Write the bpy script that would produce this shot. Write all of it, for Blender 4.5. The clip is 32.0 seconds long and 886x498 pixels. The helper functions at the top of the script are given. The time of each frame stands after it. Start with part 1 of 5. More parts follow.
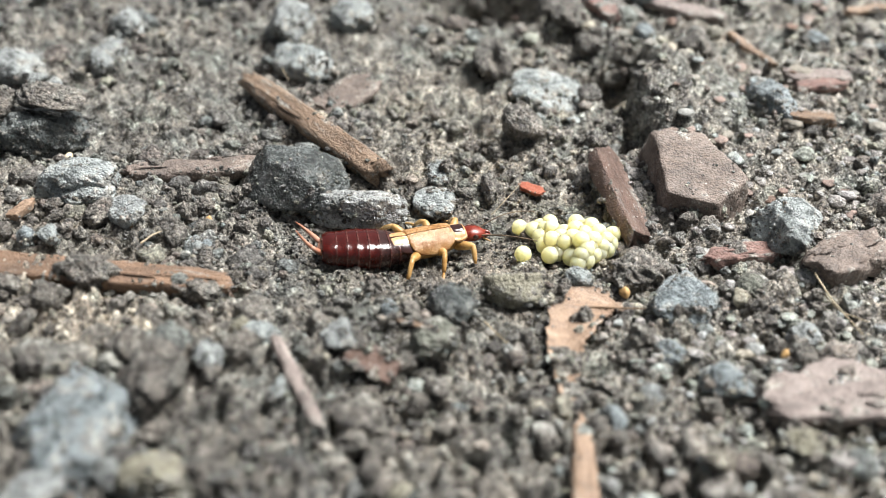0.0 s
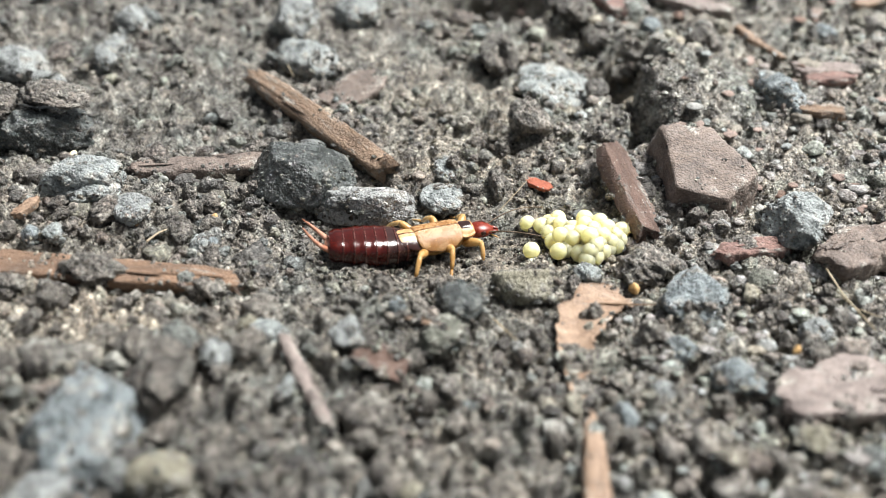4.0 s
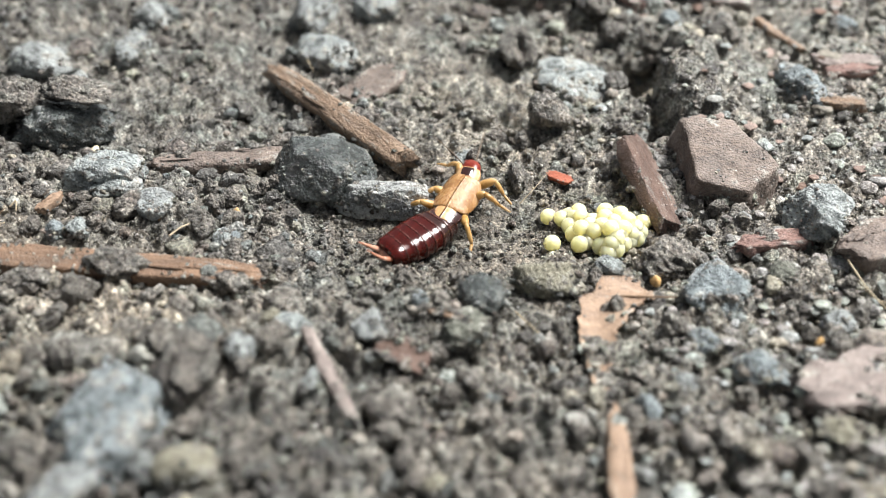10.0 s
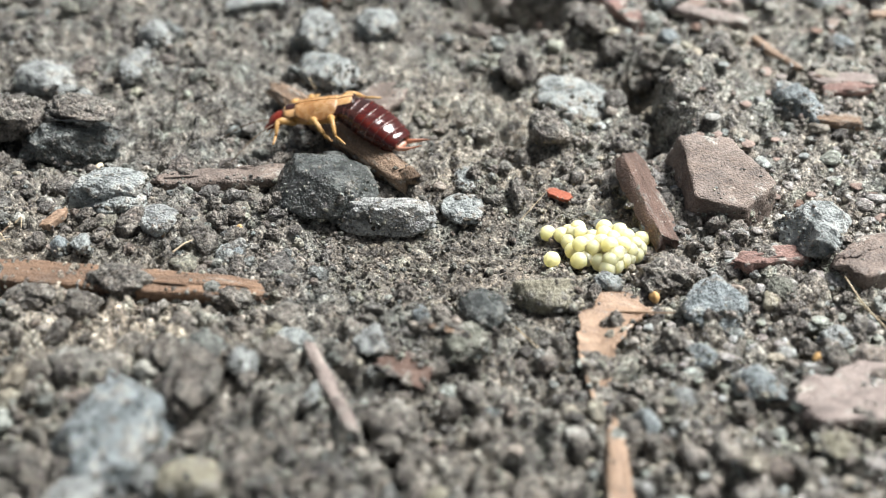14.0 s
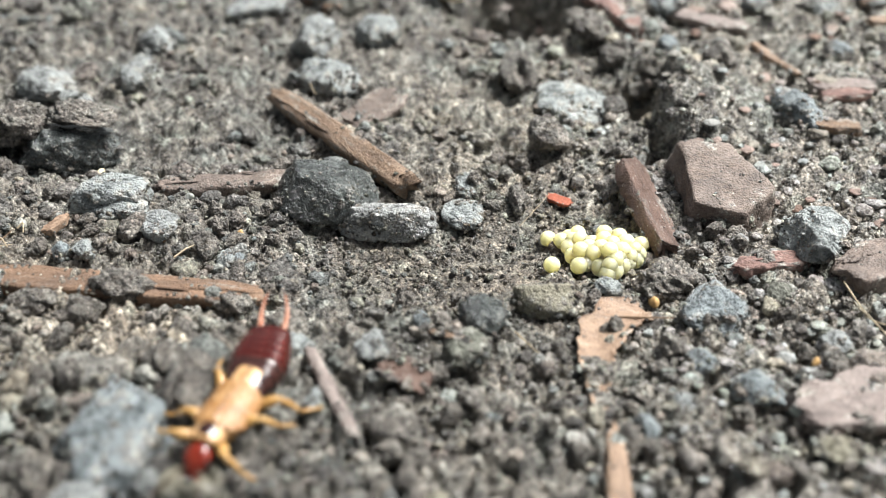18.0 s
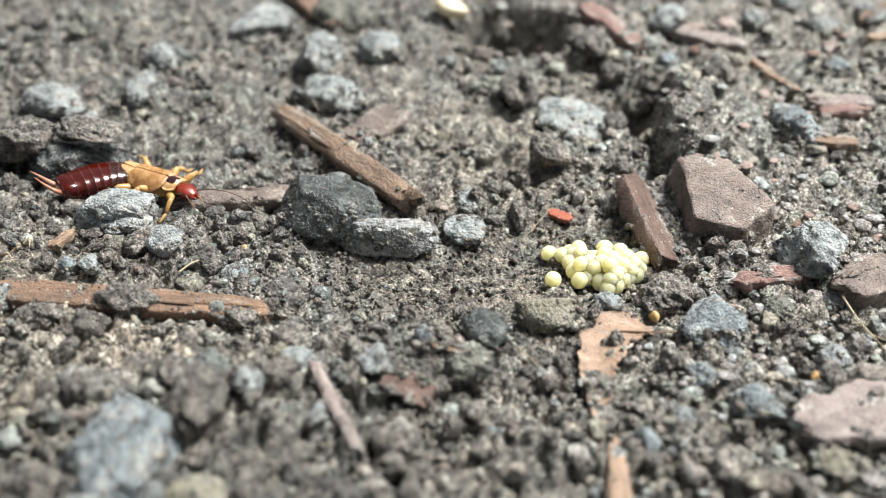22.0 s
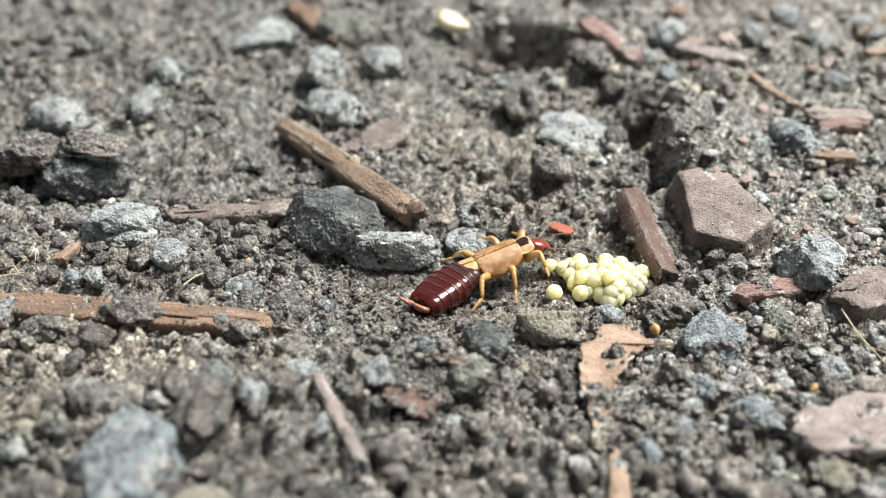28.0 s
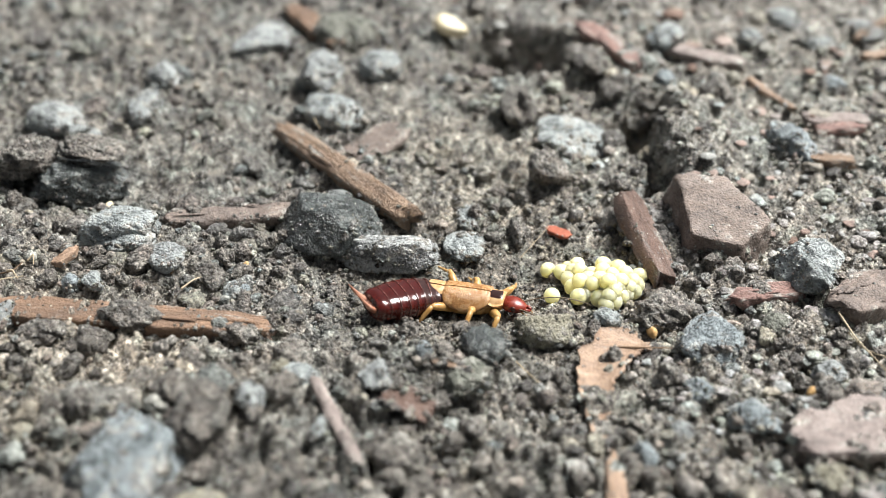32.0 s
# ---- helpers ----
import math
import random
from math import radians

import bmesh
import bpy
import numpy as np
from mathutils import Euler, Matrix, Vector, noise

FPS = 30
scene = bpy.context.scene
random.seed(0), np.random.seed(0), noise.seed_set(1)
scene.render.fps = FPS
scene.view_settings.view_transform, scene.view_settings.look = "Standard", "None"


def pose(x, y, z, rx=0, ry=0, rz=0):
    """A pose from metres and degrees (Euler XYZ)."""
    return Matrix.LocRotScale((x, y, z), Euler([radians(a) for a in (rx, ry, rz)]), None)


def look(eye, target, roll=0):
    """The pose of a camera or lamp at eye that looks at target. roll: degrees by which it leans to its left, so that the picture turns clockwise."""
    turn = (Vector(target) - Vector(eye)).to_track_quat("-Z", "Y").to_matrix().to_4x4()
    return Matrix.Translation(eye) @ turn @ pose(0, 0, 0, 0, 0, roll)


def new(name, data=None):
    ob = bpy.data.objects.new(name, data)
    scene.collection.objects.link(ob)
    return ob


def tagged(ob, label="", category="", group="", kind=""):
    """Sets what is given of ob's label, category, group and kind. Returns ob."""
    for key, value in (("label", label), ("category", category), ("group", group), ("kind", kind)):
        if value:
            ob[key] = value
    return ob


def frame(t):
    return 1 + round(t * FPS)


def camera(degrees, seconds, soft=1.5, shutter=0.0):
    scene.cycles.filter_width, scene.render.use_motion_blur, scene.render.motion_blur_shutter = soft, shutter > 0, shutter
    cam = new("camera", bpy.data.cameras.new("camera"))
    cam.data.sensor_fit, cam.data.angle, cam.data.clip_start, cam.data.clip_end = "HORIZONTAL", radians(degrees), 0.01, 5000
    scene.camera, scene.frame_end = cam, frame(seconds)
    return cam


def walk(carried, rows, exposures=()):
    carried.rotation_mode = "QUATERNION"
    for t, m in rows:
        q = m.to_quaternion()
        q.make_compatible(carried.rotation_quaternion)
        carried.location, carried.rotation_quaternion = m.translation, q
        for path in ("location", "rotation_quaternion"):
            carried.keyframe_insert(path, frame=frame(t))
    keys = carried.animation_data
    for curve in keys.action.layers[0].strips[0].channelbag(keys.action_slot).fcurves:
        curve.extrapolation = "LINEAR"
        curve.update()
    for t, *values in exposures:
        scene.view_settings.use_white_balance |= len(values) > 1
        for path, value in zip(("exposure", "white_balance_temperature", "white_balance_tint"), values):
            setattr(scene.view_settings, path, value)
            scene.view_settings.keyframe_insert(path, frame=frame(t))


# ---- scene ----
# the camera: a phone held close over the soil; all sizes below are in millimetres, MM turns them into metres
MM = 0.001
cam = camera(42.0, 32.0, soft=0.8, shutter=0.6)
cam.data.dof.use_dof = True
cam.data.dof.focus_distance = 0.0773
cam.data.dof.aperture_fstop = 29.0
PATH = [
    (0, (0.86, -58.84, 46.03), (1.9, 0.06, -0.38), 1.08),
    (0.5, (0.86, -58.87, 46), (1.84, 0.09, -0.34), 1.03),
    (1, (0.83, -58.99, 46), (1.76, 0.07, -0.21), 1.03),
    (1.5, (0.74, -59.2, 46.12), (1.72, -0.02, 0.06), 1.03),
    (2, (0.65, -59.32, 46.27), (1.71, -0.04, 0.33), 1.02),
    (2.5, (0.78, -59.63, 46.47), (1.86, -0.27, 0.64), 0.93),
    (3, (0.94, -59.15, 46.36), (2.03, 0.04, 0.31), 0.85),
    (3.5, (0.78, -58.32, 45.71), (1.8, 0.61, -0.68), 0.81),
    (5.5, (0.12, -58.61, 45.79), (0.46, -0.1, -1.12), 0.26),
    (6, (0.24, -58.11, 45.54), (0.57, 0.33, -1.47), 0.16),
    (6.5, (0.26, -57.9, 45.45), (0.52, 0.41, -1.72), 0.05),
    (7, (0.11, -58.06, 45.39), (0.31, 0.22, -1.81), 0.02),
    (7.5, (0.06, -58.52, 45.63), (0.16, -0.18, -1.5), -0.02),
    (8, (0.06, -58.61, 45.79), (0.08, -0.24, -1.3), -0.06),
    (8.5, (0.06, -58.52, 45.74), (0.04, -0.09, -1.28), -0.08),
    (9, (0.02, -58.48, 45.64), (0.02, 0.01, -1.31), -0.03),
    (9.5, (0.02, -58.49, 45.67), (0.02, 0.01, -1.27), -0.03),
    (10, (0.08, -58.59, 45.72), (0.04, -0.03, -1.14), -0.06),
    (10.5, (0.06, -58.68, 45.84), (0.05, -0.06, -0.94), -0.05),
    (11, (0.03, -58.81, 45.87), (0.05, -0.05, -0.74), -0),
    (11.5, (0.01, -58.94, 45.97), (0.03, -0.07, -0.5), 0.01),
    (12, (0.01, -59.01, 46.13), (0.03, -0.07, -0.24), -0),
    (12.5, (-0.01, -59.08, 46.15), (0.01, -0.04, -0.1), -0.01),
    (13, (-0, -59.1, 46.17), (0, 0, -0), 0),
    (13.5, (0.02, -59.1, 46.17), (0, 0.04, 0.05), -0.04),
    (14, (0.03, -59.21, 46.13), (-0.01, 0.04, 0.15), -0.02),
    (14.5, (-0.05, -59.22, 46.29), (-0.01, 0, 0.27), 0.01),
    (16.5, (0.01, -59.33, 46.29), (-0.03, 0.04, 0.46), -0.06),
    (17, (0.02, -59.42, 46.27), (-0.03, 0.01, 0.53), -0.05),
    (17.5, (-0, -59.42, 46.27), (-0.03, 0.03, 0.55), -0.03),
    (18, (0.02, -59.41, 46.28), (-0.03, 0.05, 0.58), -0.04),
    (18.5, (-0.01, -59.41, 46.31), (-0.04, 0.05, 0.6), -0.04),
    (19, (0.06, -59.47, 46.28), (-0.06, 0.04, 0.63), -0.11),
    (19.5, (0.07, -59.47, 46.26), (-0.07, 0.05, 0.62), -0.11),
    (20, (-0.05, -59.47, 46.31), (-0.1, 0.02, 0.64), -0.07),
    (20.5, (0, -59.61, 46.61), (-0.11, -0.07, 1), -0.09),
    (21, (-0.03, -59.82, 46.67), (-0.13, -0.02, 1.4), -0.07),
    (21.5, (-0.01, -59.86, 46.81), (-0.15, 0.03, 1.66), -0.11),
    (22, (-0.05, -59.94, 46.78), (-0.17, 0.06, 1.79), -0.08),
    (22.5, (-0.02, -59.99, 46.8), (-0.19, 0.05, 1.86), -0.12),
    (23, (0.01, -60, 46.75), (-0.22, 0.1, 1.88), -0.15),
    (23.5, (-0.03, -60.14, 46.89), (-0.26, 0.02, 2.11), -0.13),
    (24, (-0.06, -60.22, 46.96), (-0.27, 0.02, 2.28), -0.12),
    (24.5, (-0.04, -60.31, 46.98), (-0.26, 0.02, 2.43), -0.15),
    (25, (-0.09, -60.27, 47.05), (-0.27, 0.06, 2.5), -0.11),
    (25.5, (-0.05, -60.3, 46.99), (-0.27, 0.09, 2.52), -0.15),
    (27.5, (-0.1, -60.35, 47.09), (-0.31, 0.11, 2.71), -0.13),
    (28, (-0.13, -60.5, 47.16), (-0.31, 0.03, 2.88), -0.12),
    (28.5, (-0.16, -60.55, 47.28), (-0.32, 0.01, 3.04), -0.11),
    (29, (-0.13, -60.62, 47.28), (-0.31, 0.01, 3.14), -0.13),
    (29.5, (-0.1, -60.61, 47.25), (-0.3, 0.08, 3.18), -0.13),
    (30, (-0.16, -60.58, 47.29), (-0.27, 0.11, 3.22), -0.07),
    (30.5, (-0.09, -60.65, 47.3), (-0.23, 0.07, 3.28), -0.13),
    (31, (-0.08, -60.66, 47.35), (-0.21, 0.06, 3.32), -0.11),
    (31.5, (-0.13, -60.64, 47.32), (-0.2, 0.06, 3.28), -0.07),
    (32, (-0.07, -60.54, 47.24), (-0.16, 0.1, 3.11), -0.1),
]
walk(cam, [(t, look([c * MM for c in eye], [c * MM for c in target], roll)) for t, eye, target, roll in PATH],
     exposures=[(0, 0.78, 6250, 8), (32, 0.78, 6250, 8)])

# ---- light: open shade under a bright, thin overcast ----
SUN_UP, SUN_ROUND = 57, 58
world = bpy.data.worlds.new("world")
scene.world = world
world.use_nodes = True
wt = world.node_tree
sky = wt.nodes.new("ShaderNodeTexSky")
sky.sky_type, sky.sun_disc = "NISHITA", False
sky.sun_elevation, sky.sun_rotation = radians(SUN_UP), radians(SUN_ROUND)
sky.air_density, sky.dust_density, sky.ozone_density = 1.0, 4.0, 0.6
cloud = wt.nodes.new("ShaderNodeHueSaturation")
cloud.inputs["Saturation"].default_value = 0.3
wt.links.new(sky.outputs[0], cloud.inputs["Color"])
wt.links.new(cloud.outputs[0], wt.nodes["Background"].inputs[0])
wt.nodes["Background"].inputs[1].default_value = 0.05
sun = new("sun", bpy.data.lights.new("sun", "SUN"))
sun.data.energy, sun.data.angle, sun.data.color = 5.8, radians(26), (1.0, 0.955, 0.915)
sa, sr = radians(SUN_UP), radians(SUN_ROUND)
sun.matrix_world = look((math.sin(sr) * math.cos(sa), math.cos(sr) * math.cos(sa), math.sin(sa)), (0, 0, 0))

# ---- the lie of the land, in millimetres ----
LATTICE = np.random.RandomState(7).rand(256, 256)


def value_noise(x, y):
    xi, yi = np.floor(x).astype(int), np.floor(y).astype(int)
    u, v = x - xi, y - yi
    u, v = u * u * (3 - 2 * u), v * v * (3 - 2 * v)
    a, b = LATTICE[xi % 256, yi % 256], LATTICE[(xi + 1) % 256, yi % 256]
    c, d = LATTICE[xi % 256, (yi + 1) % 256], LATTICE[(xi + 1) % 256, (yi + 1) % 256]
    return (a * (1 - u) + b * u) * (1 - v) + (c * (1 - u) + d * u) * v - 0.5


def fbm(x, y, size, octaves=4, gain=0.5, shift=0.0):
    total, amp = 0.0, 1.0
    for k in range(octaves):
        total = total + amp * value_noise(x / size + 17.3 * k + shift, y / size + 9.1 * k - shift)
        amp, size = amp * gain, size * 0.5
    return total


def bump(x, y, cx, cy, rx, ry, h):
    return h * np.exp(-((x - cx) / rx) ** 2 - ((y - cy) / ry) ** 2)


def step(d, soft):
    return 0.5 + 0.5 * np.tanh(d / soft)


def ledge(x, y):
    """Distance behind the broken edge of a soil ledge that runs back from the bark."""
    return np.where(y < 22, x - 17.5, ((x - 17.5) * 22 + (y - 22) * 14.7) / 26.5)


def land(x, y):
    """The broad form of the ground: a nest hollow, a crumbly bank before it, a broken ledge behind it."""
    x, y = np.asarray(x, float), np.asarray(y, float)
    h = bump(x, y, 3, 2, 14, 6, -1.5) + bump(x, y, 9, 9, 9, 6, -0.9)
    h = h + bump(x, y, -14, -15, 20, 9, 2.0) + bump(x, y, -27, 2, 9, 6, 1.6) + bump(x, y, -17, -24, 11, 7, 1.9)
    h = h + bump(x, y, -20, 11, 12, 5, -0.8)
    d = ledge(x, y) + 1.9 * fbm(x, y, 5, 4, 0.6)
    behind = step(y - 12, 2.0)
    h = h + (0.6 + (0.5 + 2.1 * step(23 - y, 2.0)) * np.exp(-np.maximum(d, 0) / 5)) * step(d, 0.4) * behind
    wx, wy = x + 2.2 * fbm(x, y, 3.5, 3, 0.6, 5.1), y + 2.2 * fbm(x, y, 3.5, 3, 0.6, 9.4)
    for cx, cy, rx, ry, deep in ((6.4, 36.0, 5.0, 4.6, 6.4), (3.6, 33.0, 2.6, 2.2, 2.6), (15.2, 21.0, 3.2, 3.2, 5.0), (5.6, 15.4, 1.6, 1.1, 1.0), (16.0, 14.0, 1.2, 3.0, 2.0)):
        h = h - deep * step(1.0 - np.hypot((wx - cx) / rx, (wy - cy) / ry), 0.16)
    return h


def nest(x, y):
    """How far a place belongs to the smoothed floor of the nest, 0 to 1."""
    return np.exp(-(np.abs(x - 1.5) / 13.5) ** 4 - (np.abs(y - 1.0) / 6.8) ** 4)


def ground_height(x, y):
    """The land with its clods and crumbs."""
    x, y = np.asarray(x, float), np.asarray(y, float)
    rough = 1 - 0.65 * nest(x, y)
    h = land(x, y) + rough * (1.5 * fbm(x, y, 7, 2) + 1.1 * np.abs(fbm(x, y, 3.0, 3, 0.6, 3.7)))
    return h + (0.35 + 0.65 * rough) * 0.55 * fbm(x, y, 0.9, 3, 0.6, 1.3) - 0.3

# ---- materials ----
def material(name, colours, size, rough=0.8, grain=0.25, relief=0.02, spread=0.0, island=False, specks=None, stretch=(1, 1, 1), warp=0.6,
             gloss=0.3, hue=None, through_light=0.0, relief_size=None, dirt=0.0, tints=(), zoned=False, grains=None, crust_tone=1.0, mottle=0.0, wet=0.0):
    """colours: stops of a ramp driven by patches about size mm across; grain: fine mottling; relief: bump in mm;
    spread: brightness spread from piece to piece; specks: (colour, share) of tiny mineral flecks, on dark bark also
    painted glints; grains: (mm, contrast) of the mineral grains that make up the surface."""
    m = bpy.data.materials.new(name)
    m.use_nodes = True
    nt = m.node_tree
    n, link = nt.nodes, nt.links.new
    bsdf = n["Principled BSDF"]
    at = n.new("ShaderNodeTexCoord")
    mapping = n.new("ShaderNodeMapping")
    mapping.inputs["Scale"].default_value = stretch
    link(at.outputs["Object"], mapping.inputs[0])

    def tex(mm, detail=4.0, roughness=0.6, distortion=0.0):
        t = n.new("ShaderNodeTexNoise")
        t.inputs["Scale"].default_value = 1 / (mm * MM)
        t.inputs["Detail"].default_value, t.inputs["Roughness"].default_value = detail, roughness
        t.inputs["Distortion"].default_value = distortion
        link(mapping.outputs[0], t.inputs["Vector"])
        return t

    def mix(kind, factor, a, b):
        x = n.new("ShaderNodeMix")
        x.data_type, x.blend_type = "RGBA", kind
        x.clamp_factor = True
        for socket, v in ((x.inputs[0], factor), (x.inputs[6], a), (x.inputs[7], b)):
            if isinstance(v, bpy.types.NodeSocket):
                link(v, socket)
            else:
                socket.default_value = v if isinstance(v, float) else (*v, 1)
        return x.outputs[2]

    def ramp(value, stops):
        r = n.new("ShaderNodeValToRGB")
        link(value, r.inputs[0])
        e = r.color_ramp.elements
        while len(e) < len(stops):
            e.new(0.5)
        for el, (p, c) in zip(e, stops):
            el.position, el.color = p, (*c, 1) if len(c) == 3 else c
        return r.outputs[0]

    big = tex(size, 5.0, 0.62, warp)
    col = ramp(big.outputs[0], colours)
    fine = tex(size * 0.07, 3.0, 0.7)
    shade = ramp(fine.outputs[0], [(0.38, (1 - grain,) * 3), (0.6, (1.0, 1.0, 1.0))])
    col = mix("MULTIPLY", 1.0, col, shade)
    if tints:
        wide = tex(size * 3.2, 3.0, 0.6, 0.5)
        col = mix("MULTIPLY", 1.0, col, ramp(wide.outputs[0], [(0.3 + 0.4 * k / (len(tints) - 1), c) for k, c in enumerate(tints)]))
    if zoned:
        # the soil grows paler towards +x
        sep = n.new("ShaderNodeSeparateXYZ")
        link(at.outputs["Object"], sep.inputs[0])
        span = n.new("ShaderNodeMapRange")
        for k, value in ((1, -8 * MM), (2, 24 * MM), (3, 0.0), (4, 1.0)):
            span.inputs[k].default_value = value
        link(sep.outputs[0], span.inputs[0])
        col = mix("MULTIPLY", 1.0, col, ramp(span.outputs[0], [(0, (0.93, 0.93, 0.93)), (1, (1.35, 1.33, 1.31))]))
        # round spots of tone: three paler, and a darker one on the nest floor
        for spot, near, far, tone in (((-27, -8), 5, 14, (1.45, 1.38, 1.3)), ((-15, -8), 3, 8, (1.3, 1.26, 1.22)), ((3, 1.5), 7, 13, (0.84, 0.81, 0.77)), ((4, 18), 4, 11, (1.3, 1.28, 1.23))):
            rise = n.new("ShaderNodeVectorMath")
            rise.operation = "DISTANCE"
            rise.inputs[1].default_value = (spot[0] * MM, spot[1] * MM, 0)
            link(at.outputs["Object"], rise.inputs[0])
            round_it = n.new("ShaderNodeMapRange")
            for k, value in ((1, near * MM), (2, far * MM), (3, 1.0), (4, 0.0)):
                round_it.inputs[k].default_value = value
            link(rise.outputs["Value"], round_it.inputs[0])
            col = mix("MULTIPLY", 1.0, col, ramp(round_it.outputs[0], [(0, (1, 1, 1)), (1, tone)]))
    cells = []
    if grains:
        nudge = tex(grains[0] * 0.8, 2.0, 0.6)
        shift = n.new("ShaderNodeVectorMath")
        shift.operation = "MULTIPLY_ADD"
        shift.inputs[1].default_value = (grains[0] * 0.9 * MM,) * 3
        link(nudge.outputs["Color"], shift.inputs[0])
        link(at.outputs["Object"], shift.inputs[2])
        for mm in (grains[0], grains[0] * 2.7):
            cell = n.new("ShaderNodeTexVoronoi")
            cell.inputs["Scale"].default_value = 1 / (mm * MM)
            link(shift.outputs[0], cell.inputs["Vector"])
            cells.append(cell)
        low, high = 1 - grains[1], 1 + 1.5 * grains[1]
        tone = ramp(cells[0].outputs["Color"], [(0.25, (low, low, low)), (0.5, (1.0, 1.0, 1.0)), (0.66, (1.1, 1.08, 1.04)), (0.8, (high, high, high))])
        blend = ramp(cells[1].outputs["Color"], [(0.3, (0.8, 0.8, 0.8)), (0.5, (1.0, 0.99, 0.98)), (0.7, (1.14, 1.18, 1.19))])
        grained = mix("MULTIPLY", 1.0, mix("MULTIPLY", 1.0, (1.0, 1.0, 1.0), tone), blend)
        if not dirt:
            col = mix("MULTIPLY", 1.0, col, grained)
    if spread:
        if island:
            g = n.new("ShaderNodeNewGeometry")
            rnd = g.outputs["Random Per Island"]
        else:
            g = n.new("ShaderNodeObjectInfo")
            rnd = g.outputs["Random"]
        if hue:
            tint = ramp(rnd, hue)
        else:
            tint = ramp(rnd, [(0, (1 - spread,) * 3), (1, (1, 1, 1))])
        col = mix("MULTIPLY", 1.0, col, tint)
    if dirt:
        blot = tex(size * 0.8, 6.0, 0.75, 0.3)
        on = ramp(blot.outputs[0], [(0.62 - 0.25 * dirt, (0, 0, 0)), (0.68 - 0.2 * dirt, (1, 1, 1))])
        crust = ramp(fine.outputs[0], [(0.36, tuple(c * crust_tone for c in (0.15, 0.14, 0.122))), (0.62, tuple(c * crust_tone for c in (0.46, 0.44, 0.395)))])
        if cells:
            crust = mix("MULTIPLY", 1.0, crust, grained)
        col = mix("MIX", on, col, crust)
    film = big
    if mottle:
        # patches of dust and of damp
        blots = film = tex(1.2, 7.0, 0.74, 0.7)
        low, high = 1 - mottle, 1 + 0.75 * mottle
        col = mix("MULTIPLY", 1.0, col, ramp(blots.outputs[0], [(0.36, (low, low, low)), (0.47, (1 - 0.2 * mottle,) * 3), (0.53, (1.0, 1.0, 1.0)), (0.66, (high, high, high * 0.99))]))
    if specks:
        v = n.new("ShaderNodeTexVoronoi")
        v.inputs["Scale"].default_value = 1 / (specks[2] * MM)
        link(at.outputs["Object"], v.inputs["Vector"])
        on = ramp(v.outputs["Color"], [(specks[1], (1, 1, 1)), (specks[1] + 0.02, (0, 0, 0))])
        near = ramp(v.outputs["Distance"], [(0.25, (1, 1, 1)), (0.45, (0, 0, 0))])
        both = mix("MULTIPLY", 1.0, on, near)
        col = mix("MIX", both, col, specks[0])
    link(col, bsdf.inputs["Base Color"])
    rr = ramp(film.outputs[0], [(0.4, (max(0.05, rough - 0.12 - 0.36 * wet),) * 3), (0.6, (min(1, rough + 0.1),) * 3)])
    link(rr, bsdf.inputs["Roughness"])
    bsdf.inputs["Specular IOR Level"].default_value = gloss
    if relief:
        b = n.new("ShaderNodeBump")
        b.inputs["Strength"].default_value, b.inputs["Distance"].default_value = 1.0, relief * 2.2 * MM
        rt = tex(3.0 * (relief_size or size * 0.15), 7.0, 0.72)
        height = rt.outputs[0]
        if cells:
            add = n.new("ShaderNodeMath")
            add.operation = "MULTIPLY_ADD"
            add.inputs[1].default_value = -0.35
            link(cells[0].outputs["Distance"], add.inputs[0])
            link(height, add.inputs[2])
            height = add.outputs[0]
        link(height, b.inputs["Height"])
        link(b.outputs[0], bsdf.inputs["Normal"])
    if through_light:
        bsdf.inputs["Subsurface Weight"].default_value = through_light
        bsdf.inputs["Subsurface Radius"].default_value = (1.0, 0.95, 0.8)
        bsdf.inputs["Subsurface Scale"].default_value = 3.0 * MM
    return m


EARTHY = [(0.0, (0.3, 0.29, 0.28)), (0.22, (0.52, 0.505, 0.49)), (0.36, (0.66, 0.57, 0.52)), (0.5, (0.76, 0.75, 0.72)), (0.64, (0.62, 0.71, 0.74)), (0.78, (0.72, 0.76, 0.66)), (0.93, (0.9, 0.84, 0.72)), (1.0, (0.86, 0.86, 0.83))]
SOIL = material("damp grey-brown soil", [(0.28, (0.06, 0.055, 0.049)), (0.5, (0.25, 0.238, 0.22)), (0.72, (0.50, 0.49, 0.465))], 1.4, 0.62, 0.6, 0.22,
                grains=(0.2, 0.55), gloss=0.7, relief_size=0.3, mottle=0.82, wet=0.95, tints=((0.9, 1.0, 0.95), (0.96, 0.96, 0.9), (0.98, 0.91, 0.82), (0.98, 1.07, 0.97)), zoned=True)
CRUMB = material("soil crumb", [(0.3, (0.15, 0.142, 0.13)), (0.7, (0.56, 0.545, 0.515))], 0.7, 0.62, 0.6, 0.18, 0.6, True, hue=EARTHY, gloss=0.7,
                 grains=(0.17, 0.5), relief_size=0.2, zoned=True, mottle=0.72, wet=0.95)
GRAIN = material("mineral grain", [(0.3, (0.24, 0.225, 0.2)), (0.7, (0.66, 0.62, 0.55))], 1.0, 0.5, 0.3, 0.08, 0.7, True, hue=EARTHY, gloss=0.7, grains=(0.14, 0.4), wet=0.6)
